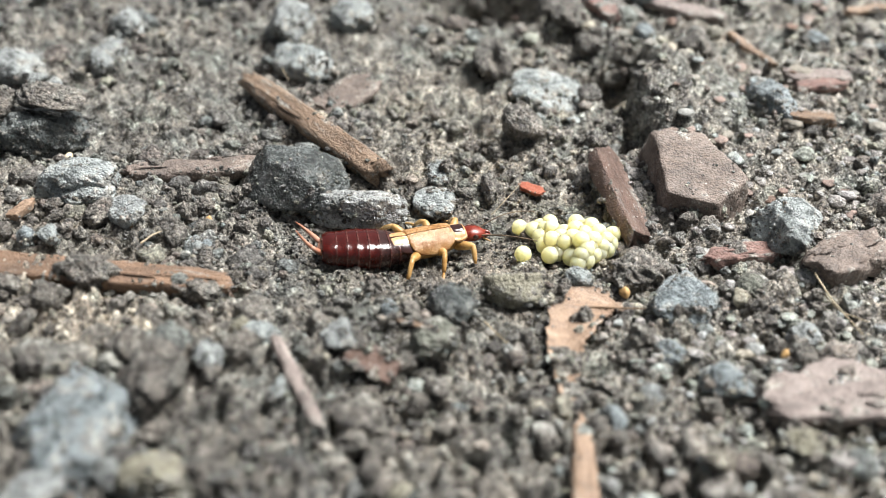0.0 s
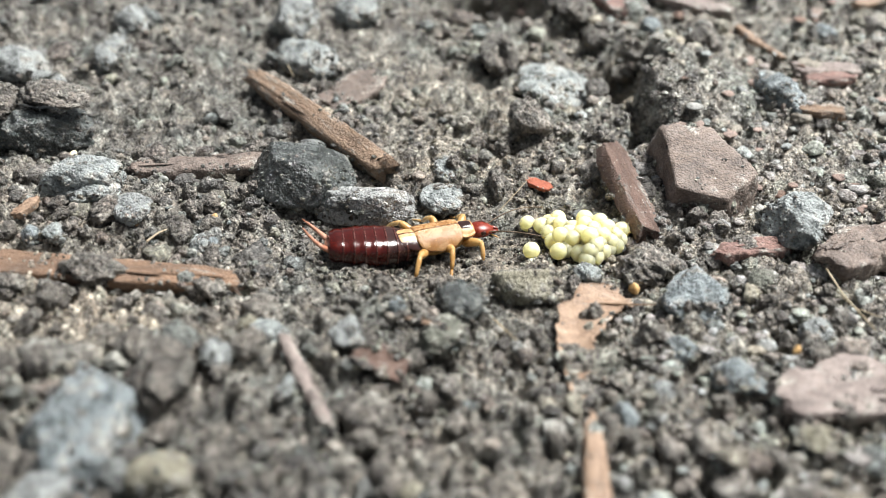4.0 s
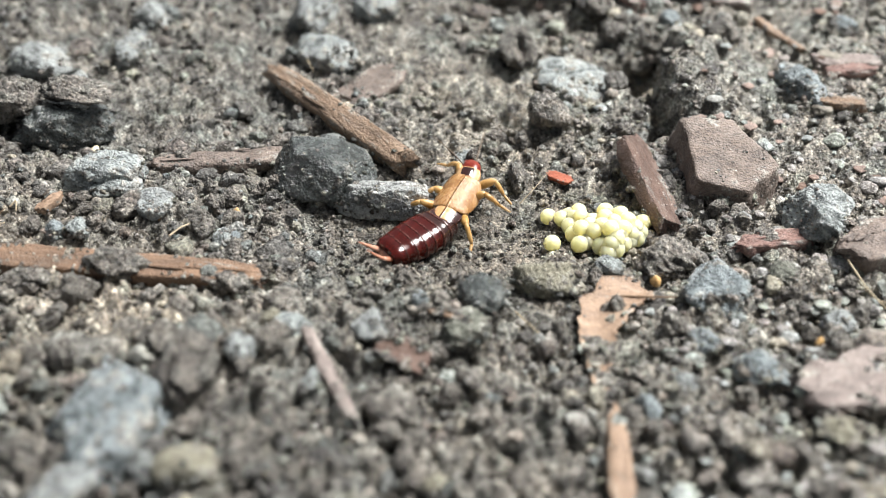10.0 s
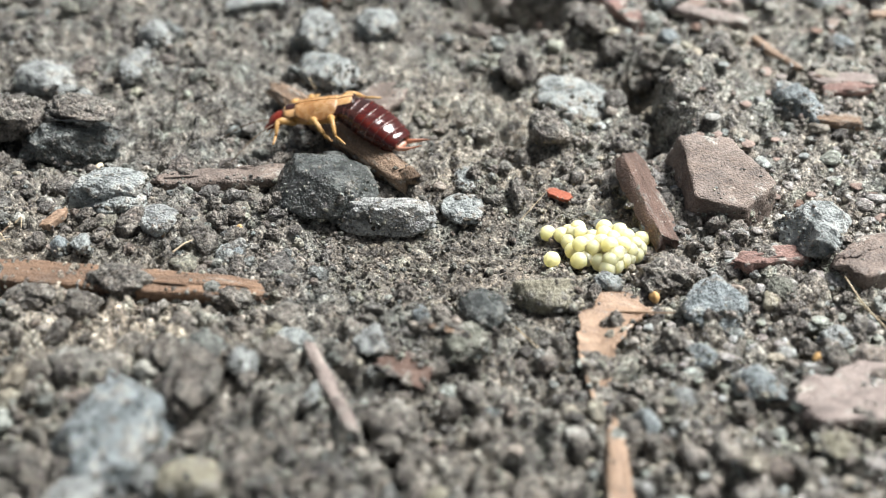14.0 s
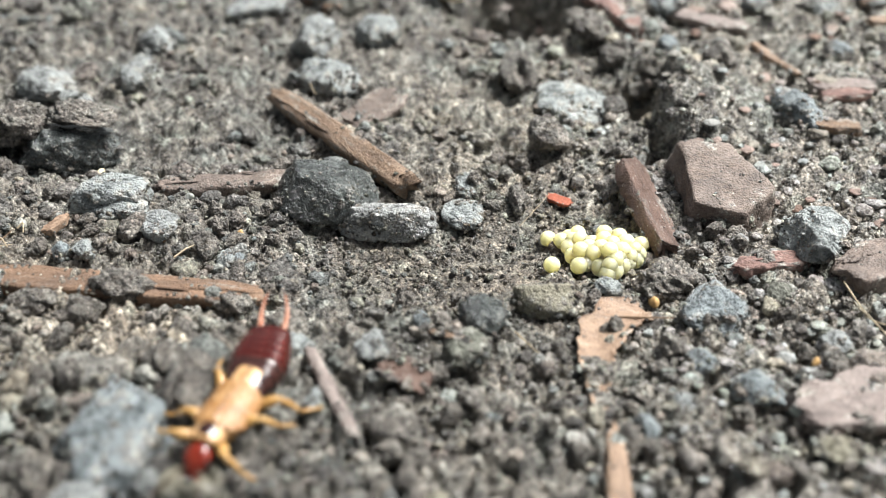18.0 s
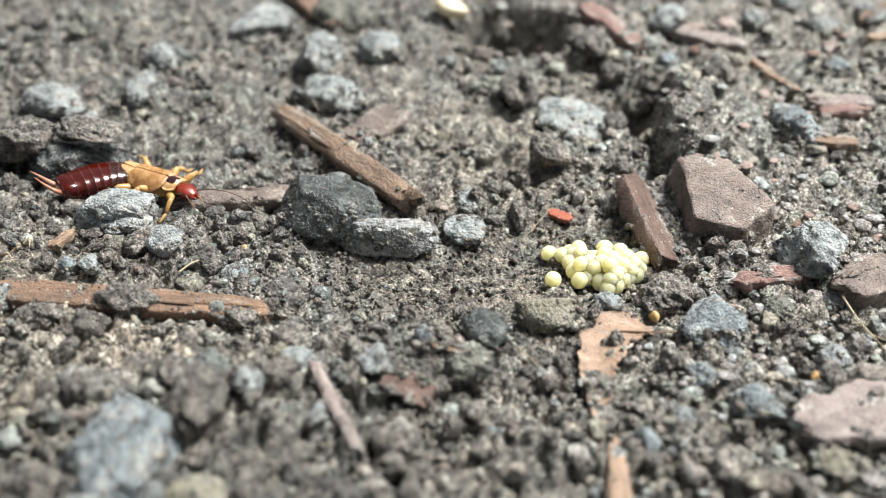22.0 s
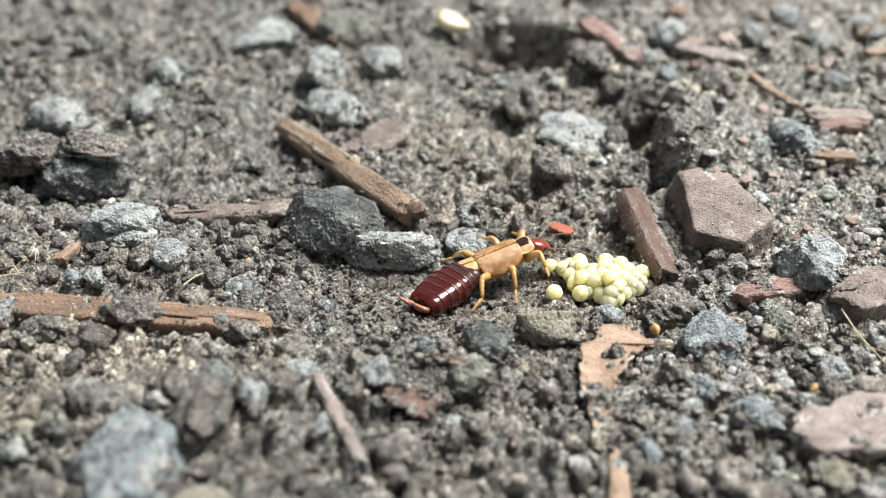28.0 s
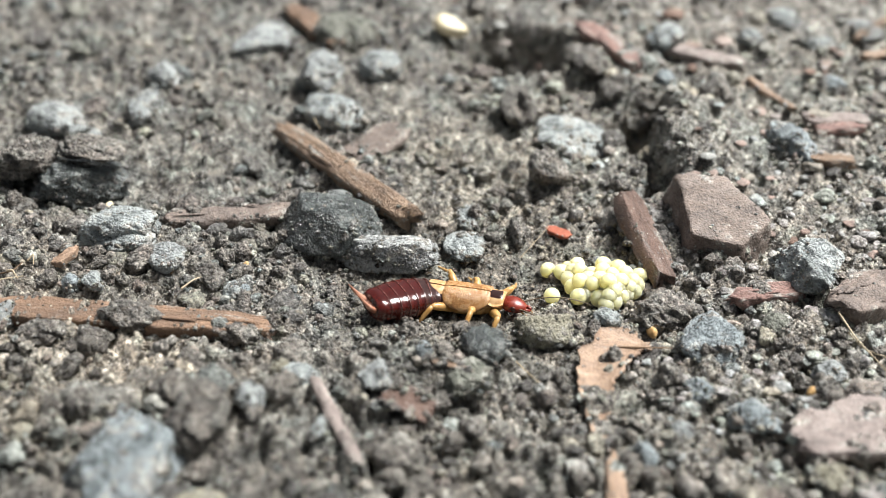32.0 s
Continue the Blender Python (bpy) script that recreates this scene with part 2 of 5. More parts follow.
CHIP = material("grey, green and purplish stone chips", [(0.3, (0.27, 0.265, 0.255)), (0.7, (0.66, 0.65, 0.63))], 0.9, 0.55, 0.35, 0.1, 0.6, True, gloss=0.7, grains=(0.18, 0.35), mottle=0.4, wet=0.8,
                hue=[(0.0, (0.62, 0.6, 0.58)), (0.2, (0.72, 0.64, 0.62)), (0.4, (0.72, 0.78, 0.78)), (0.6, (0.74, 0.8, 0.7)), (0.8, (0.78, 0.72, 0.7)), (1.0, (0.9, 0.95, 0.97))])
FLAKE = material("mixed bark and stone flakes", [(0.3, (0.35, 0.33, 0.31)), (0.7, (0.85, 0.82, 0.78))], 1.0, 0.7, 0.5, 0.08, 0.6, True, gloss=0.35,
                 hue=[(0.0, (0.32, 0.21, 0.16)), (0.2, (0.55, 0.42, 0.37)), (0.4, (0.66, 0.55, 0.5)), (0.55, (0.5, 0.56, 0.57)), (0.75, (0.5, 0.465, 0.39)), (1.0, (0.62, 0.65, 0.64))])
G3 = dict(relief_size=0.3, grains=(0.2, 0.34), mottle=0.6, wet=0.9)
STONES = {
    "grey": material("grey stone", [(0.3, (0.30, 0.322, 0.315)), (0.7, (0.55, 0.58, 0.565))], 1.8, 0.6, 0.3, 0.26, 0.25, dirt=0.34, crust_tone=1.0, gloss=0.8, **G3),
    "blue": material("blue-grey stone", [(0.3, (0.205, 0.24, 0.245)), (0.7, (0.42, 0.475, 0.49))], 2.0, 0.58, 0.3, 0.26, 0.2, dirt=0.32, crust_tone=1.0, gloss=0.8, **G3),
    "pale": material("pale greenish stone", [(0.3, (0.32, 0.355, 0.345)), (0.7, (0.56, 0.60, 0.585))], 1.4, 0.6, 0.35, 0.26, 0.2, dirt=0.34, crust_tone=1.0, gloss=0.8, **G3),
    "dark": material("dark damp stone", [(0.3, (0.04, 0.047, 0.045)), (0.6, (0.085, 0.098, 0.092)), (0.85, (0.17, 0.185, 0.175))], 1.6, 0.45, 0.4, 0.16, 0.1, specks=((0.5, 0.5, 0.46), 0.07, 0.2), gloss=0.9, dirt=0.2, crust_tone=0.6, **G3),
    "flecked": material("dusty grey stone with pale flecks", [(0.3, (0.34, 0.352, 0.34)), (0.7, (0.64, 0.655, 0.635))], 1.6, 0.55, 0.4, 0.3, 0.1, specks=((0.85, 0.82, 0.76), 0.2, 0.42), dirt=0.35, gloss=0.7, **G3),
    "tan": material("yellowish stone", [(0.3, (0.42, 0.39, 0.28)), (0.7, (0.7, 0.66, 0.52))], 1.4, 0.75, 0.45, 0.4, 0.2, dirt=0.4, **G3),
    "green": material("olive-grey stone", [(0.3, (0.26, 0.27, 0.22)), (0.7, (0.51, 0.515, 0.43))], 1.4, 0.75, 0.5, 0.4, 0.2, dirt=0.42, **G3),
    "clod": material("soil clod", [(0.28, (0.13, 0.12, 0.108)), (0.5, (0.31, 0.29, 0.268)), (0.75, (0.54, 0.52, 0.485))], 0.8, 0.62, 0.55, 0.3, 0.35, grains=(0.2, 0.5), relief_size=0.26, mottle=0.3, wet=0.8, gloss=0.7,
                     tints=((0.98, 1.0, 0.94), (1.0, 0.96, 0.9), (1.04, 0.94, 0.86))),
    "cream": material("cream seed-like pebble", [(0.3, (0.62, 0.52, 0.33)), (0.7, (0.78, 0.70, 0.5))], 2.0, 0.5, 0.1, 0.01, 0.1),
    "amber": material("amber grit", [(0.3, (0.45, 0.26, 0.09)), (0.7, (0.62, 0.42, 0.2))], 0.8, 0.5, 0.2, 0.01, 0.15),
}
LONG = (0.22, 1.0, 1.0)
GW = dict(grains=(0.15, 0.5), mottle=0.25, wet=0.5, gloss=0.5)
WOODS = {
    "brown": material("weathered brown wood", [(0.25, (0.16, 0.105, 0.066)), (0.5, (0.32, 0.215, 0.14)), (0.8, (0.46, 0.34, 0.245))], 0.8, 0.68, 0.5, 0.14, 0.15, stretch=LONG, dirt=0.3, **GW),
    "orange": material("orange-brown split wood", [(0.25, (0.11, 0.073, 0.052)), (0.5, (0.24, 0.148, 0.092)), (0.8, (0.36, 0.225, 0.14))], 0.8, 0.7, 0.4, 0.1, 0.1, stretch=LONG, dirt=0.12, crust_tone=0.8, **GW),
    "tan": material("tan wood chip", [(0.25, (0.19, 0.125, 0.082)), (0.42, (0.30, 0.195, 0.125)), (0.58, (0.39, 0.275, 0.19)), (0.8, (0.50, 0.395, 0.305))], 1.4, 0.7, 0.3, 0.06, 0.15, stretch=(0.5, 1, 1), dirt=0.16, **GW),
    "grey": material("grey-brown bark", [(0.25, (0.095, 0.072, 0.058)), (0.5, (0.225, 0.176, 0.146)), (0.8, (0.36, 0.295, 0.252))], 2.2, 0.75, 0.5, 0.09, 0.15, stretch=(0.6, 1, 1), specks=((0.03, 0.026, 0.022), 0.1, 0.42), dirt=0.2, **GW),
    # its pale specks are grains, and wet glints put into the colour
    "dark": material("dark damp bark", [(0.25, (0.10, 0.062, 0.045)), (0.5, (0.19, 0.118, 0.09)), (0.8, (0.3, 0.22, 0.18))], 0.9, 0.7, 0.5, 0.14, 0.1, stretch=LONG, specks=((0.55, 0.52, 0.47), 0.13, 0.16), dirt=0.25, crust_tone=0.7, **GW),
    "pink": material("pinkish bark", [(0.25, (0.19, 0.15, 0.133)), (0.5, (0.335, 0.275, 0.247)), (0.8, (0.46, 0.395, 0.357))], 1.4, 0.8, 0.45, 0.1, 0.12, stretch=(0.5, 1, 1), specks=((0.1, 0.08, 0.07), 0.08, 0.25), dirt=0.3, **GW),
    "red": material("red-brown chip", [(0.25, (0.15, 0.08, 0.066)), (0.5, (0.33, 0.195, 0.16)), (0.8, (0.50, 0.355, 0.31))], 0.8, 0.75, 0.5, 0.11, 0.1, stretch=LONG, dirt=0.35, **GW),
    "scarlet": material("scarlet flake", [(0.3, (0.30, 0.07, 0.036)), (0.7, (0.50, 0.17, 0.10))], 0.5, 0.6, 0.4, 0.06, 0.1),
    "straw": material("pale straw", [(0.3, (0.42, 0.34, 0.22)), (0.7, (0.6, 0.5, 0.35))], 0.8, 0.6, 0.2, 0.01, 0.2),
    "root": material("dark rootlet", [(0.3, (0.09, 0.055, 0.03)), (0.7, (0.2, 0.13, 0.075))], 0.8, 0.7, 0.2, 0.01, 0.2),
}


# ---- builders ----
def mesh_from(name, verts, faces, mat, smooth=True):
    """verts in millimetres; faces: an array of triangles or of quads, or a list."""
    me = bpy.data.meshes.new(name)
    verts = np.asarray(verts, float) * MM
    if isinstance(faces, np.ndarray):
        k = faces.shape[1]
        me.vertices.add(len(verts))
        me.vertices.foreach_set("co", verts.ravel())
        me.loops.add(faces.size)
        me.loops.foreach_set("vertex_index", faces.ravel().astype(np.int32))
        me.polygons.add(len(faces))
        me.polygons.foreach_set("loop_start", np.arange(0, faces.size, k, dtype=np.int32))
        me.polygons.foreach_set("loop_total", np.full(len(faces), k, dtype=np.int32))
        me.update(calc_edges=True)
    else:
        me.from_pydata(verts.tolist(), [], faces)
        me.update()
    me.validate()
    if smooth:
        me.shade_smooth()
    me.materials.append(mat)
    return me


BALLS = {}


def ball(level):
    """A unit icosphere: its points and triangles."""
    if level not in BALLS:
        bm = bmesh.new()
        bmesh.ops.create_icosphere(bm, subdivisions=level, radius=1)
        BALLS[level] = (np.array([v.co[:] for v in bm.verts]), np.array([[v.index for v in f.verts] for f in bm.faces]))
        bm.free()
    return BALLS[level]


def noise3(p, size, octaves=3, gain=0.5):
    """Noise in space from three noise planes; p in mm."""
    x, y, z = p[:, 0], p[:, 1], p[:, 2]
    return (fbm(x + 0.7 * z, y - 0.4 * z, size, octaves, gain, 2.1) + fbm(y + 31 + 0.3 * x, z + 0.6 * x, size, octaves, gain, 5.3)
            + fbm(z - 17 - 0.5 * y, x + 0.5 * y, size, octaves, gain, 8.9)) / 1.7


def rock_points(level, seed, facets=12, sharp=18.0, rough=0.06, extra=()):
    """A broken stone of about unit radius: a soft-edged many-sided solid with a worn, pitted skin. extra: further facets as (direction, distance)."""
    rng = np.random.RandomState(seed)
    p, faces = ball(level)
    nrm = rng.normal(size=(facets, 3))
    nrm /= np.linalg.norm(nrm, axis=1)[:, None]
    off = rng.uniform(0.5, 0.9, facets)
    for way, distance in extra:
        nrm = np.vstack([nrm, np.array(way) / np.linalg.norm(way)])
        off = np.append(off, distance)
    inv = np.maximum(p @ nrm.T, 0) / off
    r = 1 / (np.sum(inv ** sharp, axis=1) + (1 / (0.95 if facets else 1.2)) ** sharp) ** (1 / sharp)
    q = p * r[:, None]
    q = q * (1 + rough * (1.3 * noise3(q + seed % 97, 0.8, 3, 0.55) - 1.5 * np.abs(noise3(q - seed % 61, 0.33, 3, 0.65)) + 0.35) + (0.018 + 0.3 * rough * rough) * noise3(q + 3 * (seed % 53), 0.16, 3, 0.65))[:, None]
    return q, faces


def turn(points, rx, ry, rz):
    return points @ np.array(Euler((radians(rx), radians(ry), radians(rz))).to_matrix()).T


FOOT = []


def heap_on(points, base, share, count, seed, top=0.25):
    """Keeps places for soil crumbs that lean on a thing up to a share of its height, and a few that lie on it."""
    rng = np.random.RandomState(seed)
    up = points[:, 2] - base
    high = max(up.max(), 0.2)
    foot = np.flatnonzero((up > -0.25) & (up < share * high))
    lid = np.flatnonzero((up > 0.55 * high) & (fbm(points[:, 0], points[:, 1], 1.6, 2, 0.6, 3.3) > 0.12))
    for pick, n, big in ((foot, count, 0.42), (lid, int(count * top), 0.2)):
        if len(pick):
            for k in rng.choice(pick, n):
                r = 0.09 * (1 - rng.rand() * (1 - (big / 0.09) ** -1.6)) ** (-1 / 1.6)
                FOOT.append((*(points[k] - (0, 0, 0.15 * r)), r))


def stone(x, y, w, d, h, yaw, look_kind, seed, label, sunk=0.3, name="stone", tilt=0, rough=0.16, facets=7, extra=(), level=4, z=None, sharp=26.0):
    """A stone w x d x h mm lying in the soil at (x, y), a share of its height below ground."""
    if look_kind == "clod":
        name = "soil_clod"
    if y > 14 and look_kind not in ("clod", "cream", "amber"):
        # the stones farther back are broken pieces set deeper in the soil
        w, d, sunk, facets, sharp, rough = 1.12 * w, 1.12 * d, min(0.6, sunk + 0.14), 6, 40.0, 0.2
    q, faces = rock_points(level, seed, facets, sharp, rough, extra)
    q = q / np.abs(q).max(axis=0) * np.array([w / 2, d / 2, h / 2])
    q = turn(q, tilt, 0, 0)
    ob = new(name, mesh_from(name, q, faces, STONES[look_kind]))
    base = float(land_top(x, y)) if z is None else z
    ob.matrix_world = pose(x * MM, y * MM, (base + h * (0.5 - sunk)) * MM, 0, 0, yaw)
    if look_kind not in ("clod", "cream", "amber"):
        heap_on(turn(q, 0, 0, yaw) + (x, y, base + h * (0.5 - sunk)), base, 0.6, int(12 * (w + d)), seed)
    return tagged(ob, label, "soil clod" if look_kind == "clod" else "stone", "stones in the soil")


def land_top(x, y):
    """The mean ground level round a place."""
    return np.mean([ground_height(x + dx, y + dy) for dx in (-0.7, 0, 0.7) for dy in (-0.7, 0, 0.7)])


def wood(name, a, b, width, thick, look_kind, seed, label, roll=0, ends=(0.7, 0.7), bow=0.0, ragged=0.5, category="wood chip", round_edge=0.3, splinters=0, wave=1.0, skin_relief=1.0, crust=0.25):
    """A split piece of wood from a to b (x, y, height over the ground), in mm; ends: how far it narrows at each end."""
    rng = np.random.RandomState(seed)
    pa, pb = [np.array([p[0], p[1], land_top(p[0], p[1]) + p[2]]) for p in (a, b)]
    length = np.linalg.norm(pb - pa)
    ns, nr = 40, 24
    s = np.linspace(0, 1, ns)
    ang = np.arange(nr) / nr * 2 * np.pi
    e = round_edge
    cy = np.sign(np.cos(ang)) * np.abs(np.cos(ang)) ** e
    cz = np.sign(np.sin(ang)) * np.abs(np.sin(ang)) ** e
    taper = np.minimum(1, np.minimum(ends[0] + (1 - ends[0]) * s / 0.16, ends[1] + (1 - ends[1]) * (1 - s) / 0.16))
    wobble = 1 + 0.42 * wave * fbm(s * length + seed, s * 0 + seed, 3.0, 4, 0.6)
    pts = np.zeros((ns, nr, 3))
    pts[:, :, 0] = (s * length - length / 2)[:, None]
    jag = ragged * width * fbm(cy * width * 0.9 + seed * 3, cz * thick + seed, 0.8, 3, 0.6)
    pts[0, :, 0] += jag
    pts[-1, :, 0] += ragged * width * fbm(cy * width * 0.9 + seed * 5, cz * thick - seed, 0.8, 3, 0.6)
    for k in (1, 2):
        pts[k, :, 0] += jag * (1 - k / 3)
    pts[:, :, 1] = cy * (width / 2) * (taper * wobble)[:, None] + 0.34 * wave * width * fbm(s * length, s * 0 + 3.1 * seed, 4, 3)[:, None]
    pts[:, :, 2] = cz * (thick / 2) * (0.5 + 0.5 * taper)[:, None] + (bow * (1 - (2 * s - 1) ** 2))[:, None]
    flat = pts.reshape(-1, 3)
    skin = np.stack([flat[:, 0] * 0.25, flat[:, 1], flat[:, 2]], 1) + seed % 89
    push = noise3(skin, 0.4, 4, 0.65) * 0.4 + noise3(flat + seed, 1.4, 2) * 0.45
    out = np.stack([0 * flat[:, 0], flat[:, 1] / (width / 2), flat[:, 2] / (thick / 2)], 1)
    flat = flat + out * (push * min(thick, 1.2) * 0.55 * skin_relief)[:, None]
    faces = [(i * nr + j, i * nr + (j + 1) % nr, (i + 1) * nr + (j + 1) % nr, (i + 1) * nr + j) for i in range(ns - 1) for j in range(nr)]
    c0, c1 = len(flat), len(flat) + 1
    flat = np.vstack([flat, flat[:nr].mean(0) + (0.12 * width, 0, 0), flat[-nr:].mean(0) - (0.12 * width, 0, 0)])
    faces += [((j + 1) % nr, j, c0) for j in range(nr)] + [((ns - 1) * nr + j, (ns - 1) * nr + (j + 1) % nr, c1) for j in range(nr)]
    ob = new(name, mesh_from(name, flat, faces, WOODS[look_kind]))
    way = Vector(pb - pa).normalized()
    side = Vector((0, 0, 1)).cross(way).normalized()
    basis = Matrix((way, side, way.cross(side))).transposed().to_4x4()
    ob.matrix_world = Matrix.Translation(Vector((pa + pb) / 2) * MM) @ basis @ pose(0, 0, 0, roll)
    spot = np.array([ob.matrix_world @ Vector(p * MM) for p in flat]) / MM
    heap_on(spot, float(pa[2] + pb[2]) / 2 - thick / 2, 0.5, int(6 * length), seed, crust)
    for k in range(splinters):
        x0, y0 = rng.uniform(-0.42, 0.42) * length, rng.uniform(-0.36, 0.36) * width
        run, lift = rng.uniform(0.12, 0.3) * length, rng.uniform(0.0, 0.12)
        u = np.linspace(0, 1, 12)
        line = np.stack([x0 + run * (u - 0.5), y0 + 0.12 * width * (u - 0.5) * rng.uniform(-1, 1), thick / 2 + 0.02 + lift * u], 1)
        v2, f2 = tube_points(line, 0.07 * width * np.sin(np.pi * (0.08 + 0.86 * u)) ** 0.8, 8, 0.45)
        bit = new("splinter", mesh_from("splinter", v2, f2, WOODS[look_kind]))
        bit.parent = ob
    return tagged(ob, label, category, "plant litter on the soil")


def bark_block(x, y, w, d, h, yaw, tilt, look_kind, seed, label, up):
    """A thick, broken-off block of bark: flat split faces with worn corners."""
    faces6 = [((0.2, -0.4, 1), 0.5), ((-1, -0.22, 0.08), 0.62), ((-0.1, -1, -0.05), 0.62), ((0.8, 0.62, 0.2), 0.72), ((0.75, -0.66, 0.05), 0.72), ((0.05, 1, 0.05), 0.74), ((0, 0, -1), 0.6)]
    q, faces = rock_points(5, seed, 0, 80.0, 0.05, faces6)
    q = q / np.abs(q).max(axis=0) * np.array([w / 2, d / 2, h / 2])
    ridges = noise3(np.stack([q[:, 0] * 0.3, q[:, 1] * 1.2, q[:, 2] * 1.2], 1) + seed, 0.9, 4, 0.6)
    q = q * (1 + 0.045 * ridges)[:, None]
    heap_on(turn(q, tilt, 0, yaw) + (x, y, float(land_top(x, y)) + up), float(land_top(x, y)), 0.35, 120, seed, 0.1)
    ob = new("bark_block", mesh_from("bark_block", q, faces, WOODS[look_kind]))
    ob.matrix_world = pose(x * MM, y * MM, (float(land_top(x, y)) + up) * MM, tilt, 0, yaw)
    return tagged(ob, label, "bark", "plant litter on the soil")


def flake(name, spine, thick, look_kind, seed, label, curl=0.25, ragged=0.3, category="wood chip"):
    """A thin, curled flake along a spine of (x, y, height over the ground, width), with torn edges."""
    st = np.array([(x, y, land_top(x, y) + z, w) for x, y, z, w in spine])
    t = np.linspace(0, len(st) - 1, 48)
    line = np.stack([np.interp(t, range(len(st)), st[:, k]) for k in range(4)], 1)
    for _ in range(14):
        line[1:-1] = (line[:-2] + 2 * line[1:-1] + line[2:]) / 4
    way = np.gradient(line[:, :2], axis=0)
    way /= np.linalg.norm(way, axis=1)[:, None]
    side = np.stack([-way[:, 1], way[:, 0]], 1)
    nc = 15
    u = np.linspace(-1, 1, nc)
    edge = [1 + ragged * 1.6 * fbm(t * 1.6 + seed, t * 0 + k + seed, 0.9, 4, 0.65) for k in (3.1, 7.7)]
    reach = np.where(u[None] < 0, edge[0][:, None], edge[1][:, None]) * u[None] * line[:, 3:4] / 2
    ends = ragged * line[:, 3:4] * fbm(u[None] * 2.2 + seed + 0 * reach, 0 * reach + (t[:, None] > 1) * 9.0, 0.8, 3, 0.6) * (np.abs(t[:, None] / t[-1] - 0.5) * 2) ** 6
    x = line[:, 0:1] + side[:, 0:1] * reach + way[:, 0:1] * ends
    y = line[:, 1:2] + side[:, 1:2] * reach + way[:, 1:2] * ends
    z = line[:, 2:3] + curl * (u[None] ** 2 - 0.3) * line[:, 3:4] / 2 + 0.22 * fbm(x, y, 1.3, 4, 0.6, seed)
    top, low = np.stack([x, y, z + thick / 2], -1), np.stack([x, y, z - thick / 2], -1)
    n = len(t)
    at = lambda k, i, j: k * n * nc + i * nc + j
    f = [(at(0, i, j), at(0, i + 1, j), at(0, i + 1, j + 1), at(0, i, j + 1)) for i in range(n - 1) for j in range(nc - 1)]
    f += [(at(1, i, j), at(1, i, j + 1), at(1, i + 1, j + 1), at(1, i + 1, j)) for i in range(n - 1) for j in range(nc - 1)]
    f += [(at(0, i, e), at(0, i + 1, e), at(1, i + 1, e), at(1, i, e)) for i in range(n - 1) for e in (0, nc - 1)]
    f += [(at(0, e, j), at(0, e, j + 1), at(1, e, j + 1), at(1, e, j)) for j in range(nc - 1) for e in (0, n - 1)]
    v = np.vstack([top.reshape(-1, 3), low.reshape(-1, 3)])
    mid = v.mean(0)
    ob = new(name, mesh_from(name, v - mid, f, WOODS[look_kind]))
    ob.matrix_world = pose(*(mid * MM))
    rng = np.random.RandomState(seed)
    rim = np.vstack([top[:, :2].reshape(-1, 3), top[:, -2:].reshape(-1, 3)])
    for k in rng.choice(len(rim), 26):
        FOOT.append((*(rim[k] - (0, 0, 0.05)), rng.uniform(0.1, 0.32)))
    return tagged(ob, label, category, "plant litter on the soil")


def fibre(name, points, radius, look_kind, label):
    """A thin hair, rootlet or straw through points (x, y, height over ground)."""
    pts = np.array([(x, y, land_top(x, y) + z) for x, y, z in points])
    t = np.linspace(0, len(pts) - 1, 10 * (len(pts) - 1) + 1)
    line = np.stack([np.interp(t, range(len(pts)), pts[:, k]) for k in range(3)], 1)
    for _ in range(4):
        line[1:-1] = (line[:-2] + 2 * line[1:-1] + line[2:]) / 4
    return tagged(tube(name, line, np.full(len(line), radius) * np.linspace(1, 0.5, len(line)), WOODS[look_kind], 7), label, "plant fibre")


def tube(name, line, radii, mat, nr=12, flat=1.0):
    """A closed tube along a line, in mm, as a new object; flat: its height against its width."""
    v, f = tube_points(line, radii, nr, flat)
    return new(name, mesh_from(name, v, f, mat))


def tube_points(line, radii, nr=12, flat=1.0):
    line = np.asarray(line, float)
    d = np.gradient(line, axis=0)
    d /= np.linalg.norm(d, axis=1)[:, None] + 1e-9
    ref = np.array([0.0, 0, 1]) if abs(d[:, 2]).mean() < 0.85 else np.array([0.0, 1, 0])
    s = np.cross(ref, d)
    s /= np.linalg.norm(s, axis=1)[:, None] + 1e-9
    u = np.cross(d, s)
    ang = np.arange(nr) / nr * 2 * np.pi
    radii = np.asarray(radii)
    ring = line[:, None] + radii[:, None, None] * (np.cos(ang)[None, :, None] * s[:, None] + flat * np.sin(ang)[None, :, None] * u[:, None])
    ns = len(line)
    f = [(i * nr + j, i * nr + (j + 1) % nr, (i + 1) * nr + (j + 1) % nr, (i + 1) * nr + j) for i in range(ns - 1) for j in range(nr)]
    v = np.vstack([ring.reshape(-1, 3), line[:1], line[-1:]])
    f += [((j + 1) % nr, j, ns * nr) for j in range(nr)] + [((ns - 1) * nr + j, (ns - 1) * nr + (j + 1) % nr, ns * nr + 1) for j in range(nr)]
    return v, f


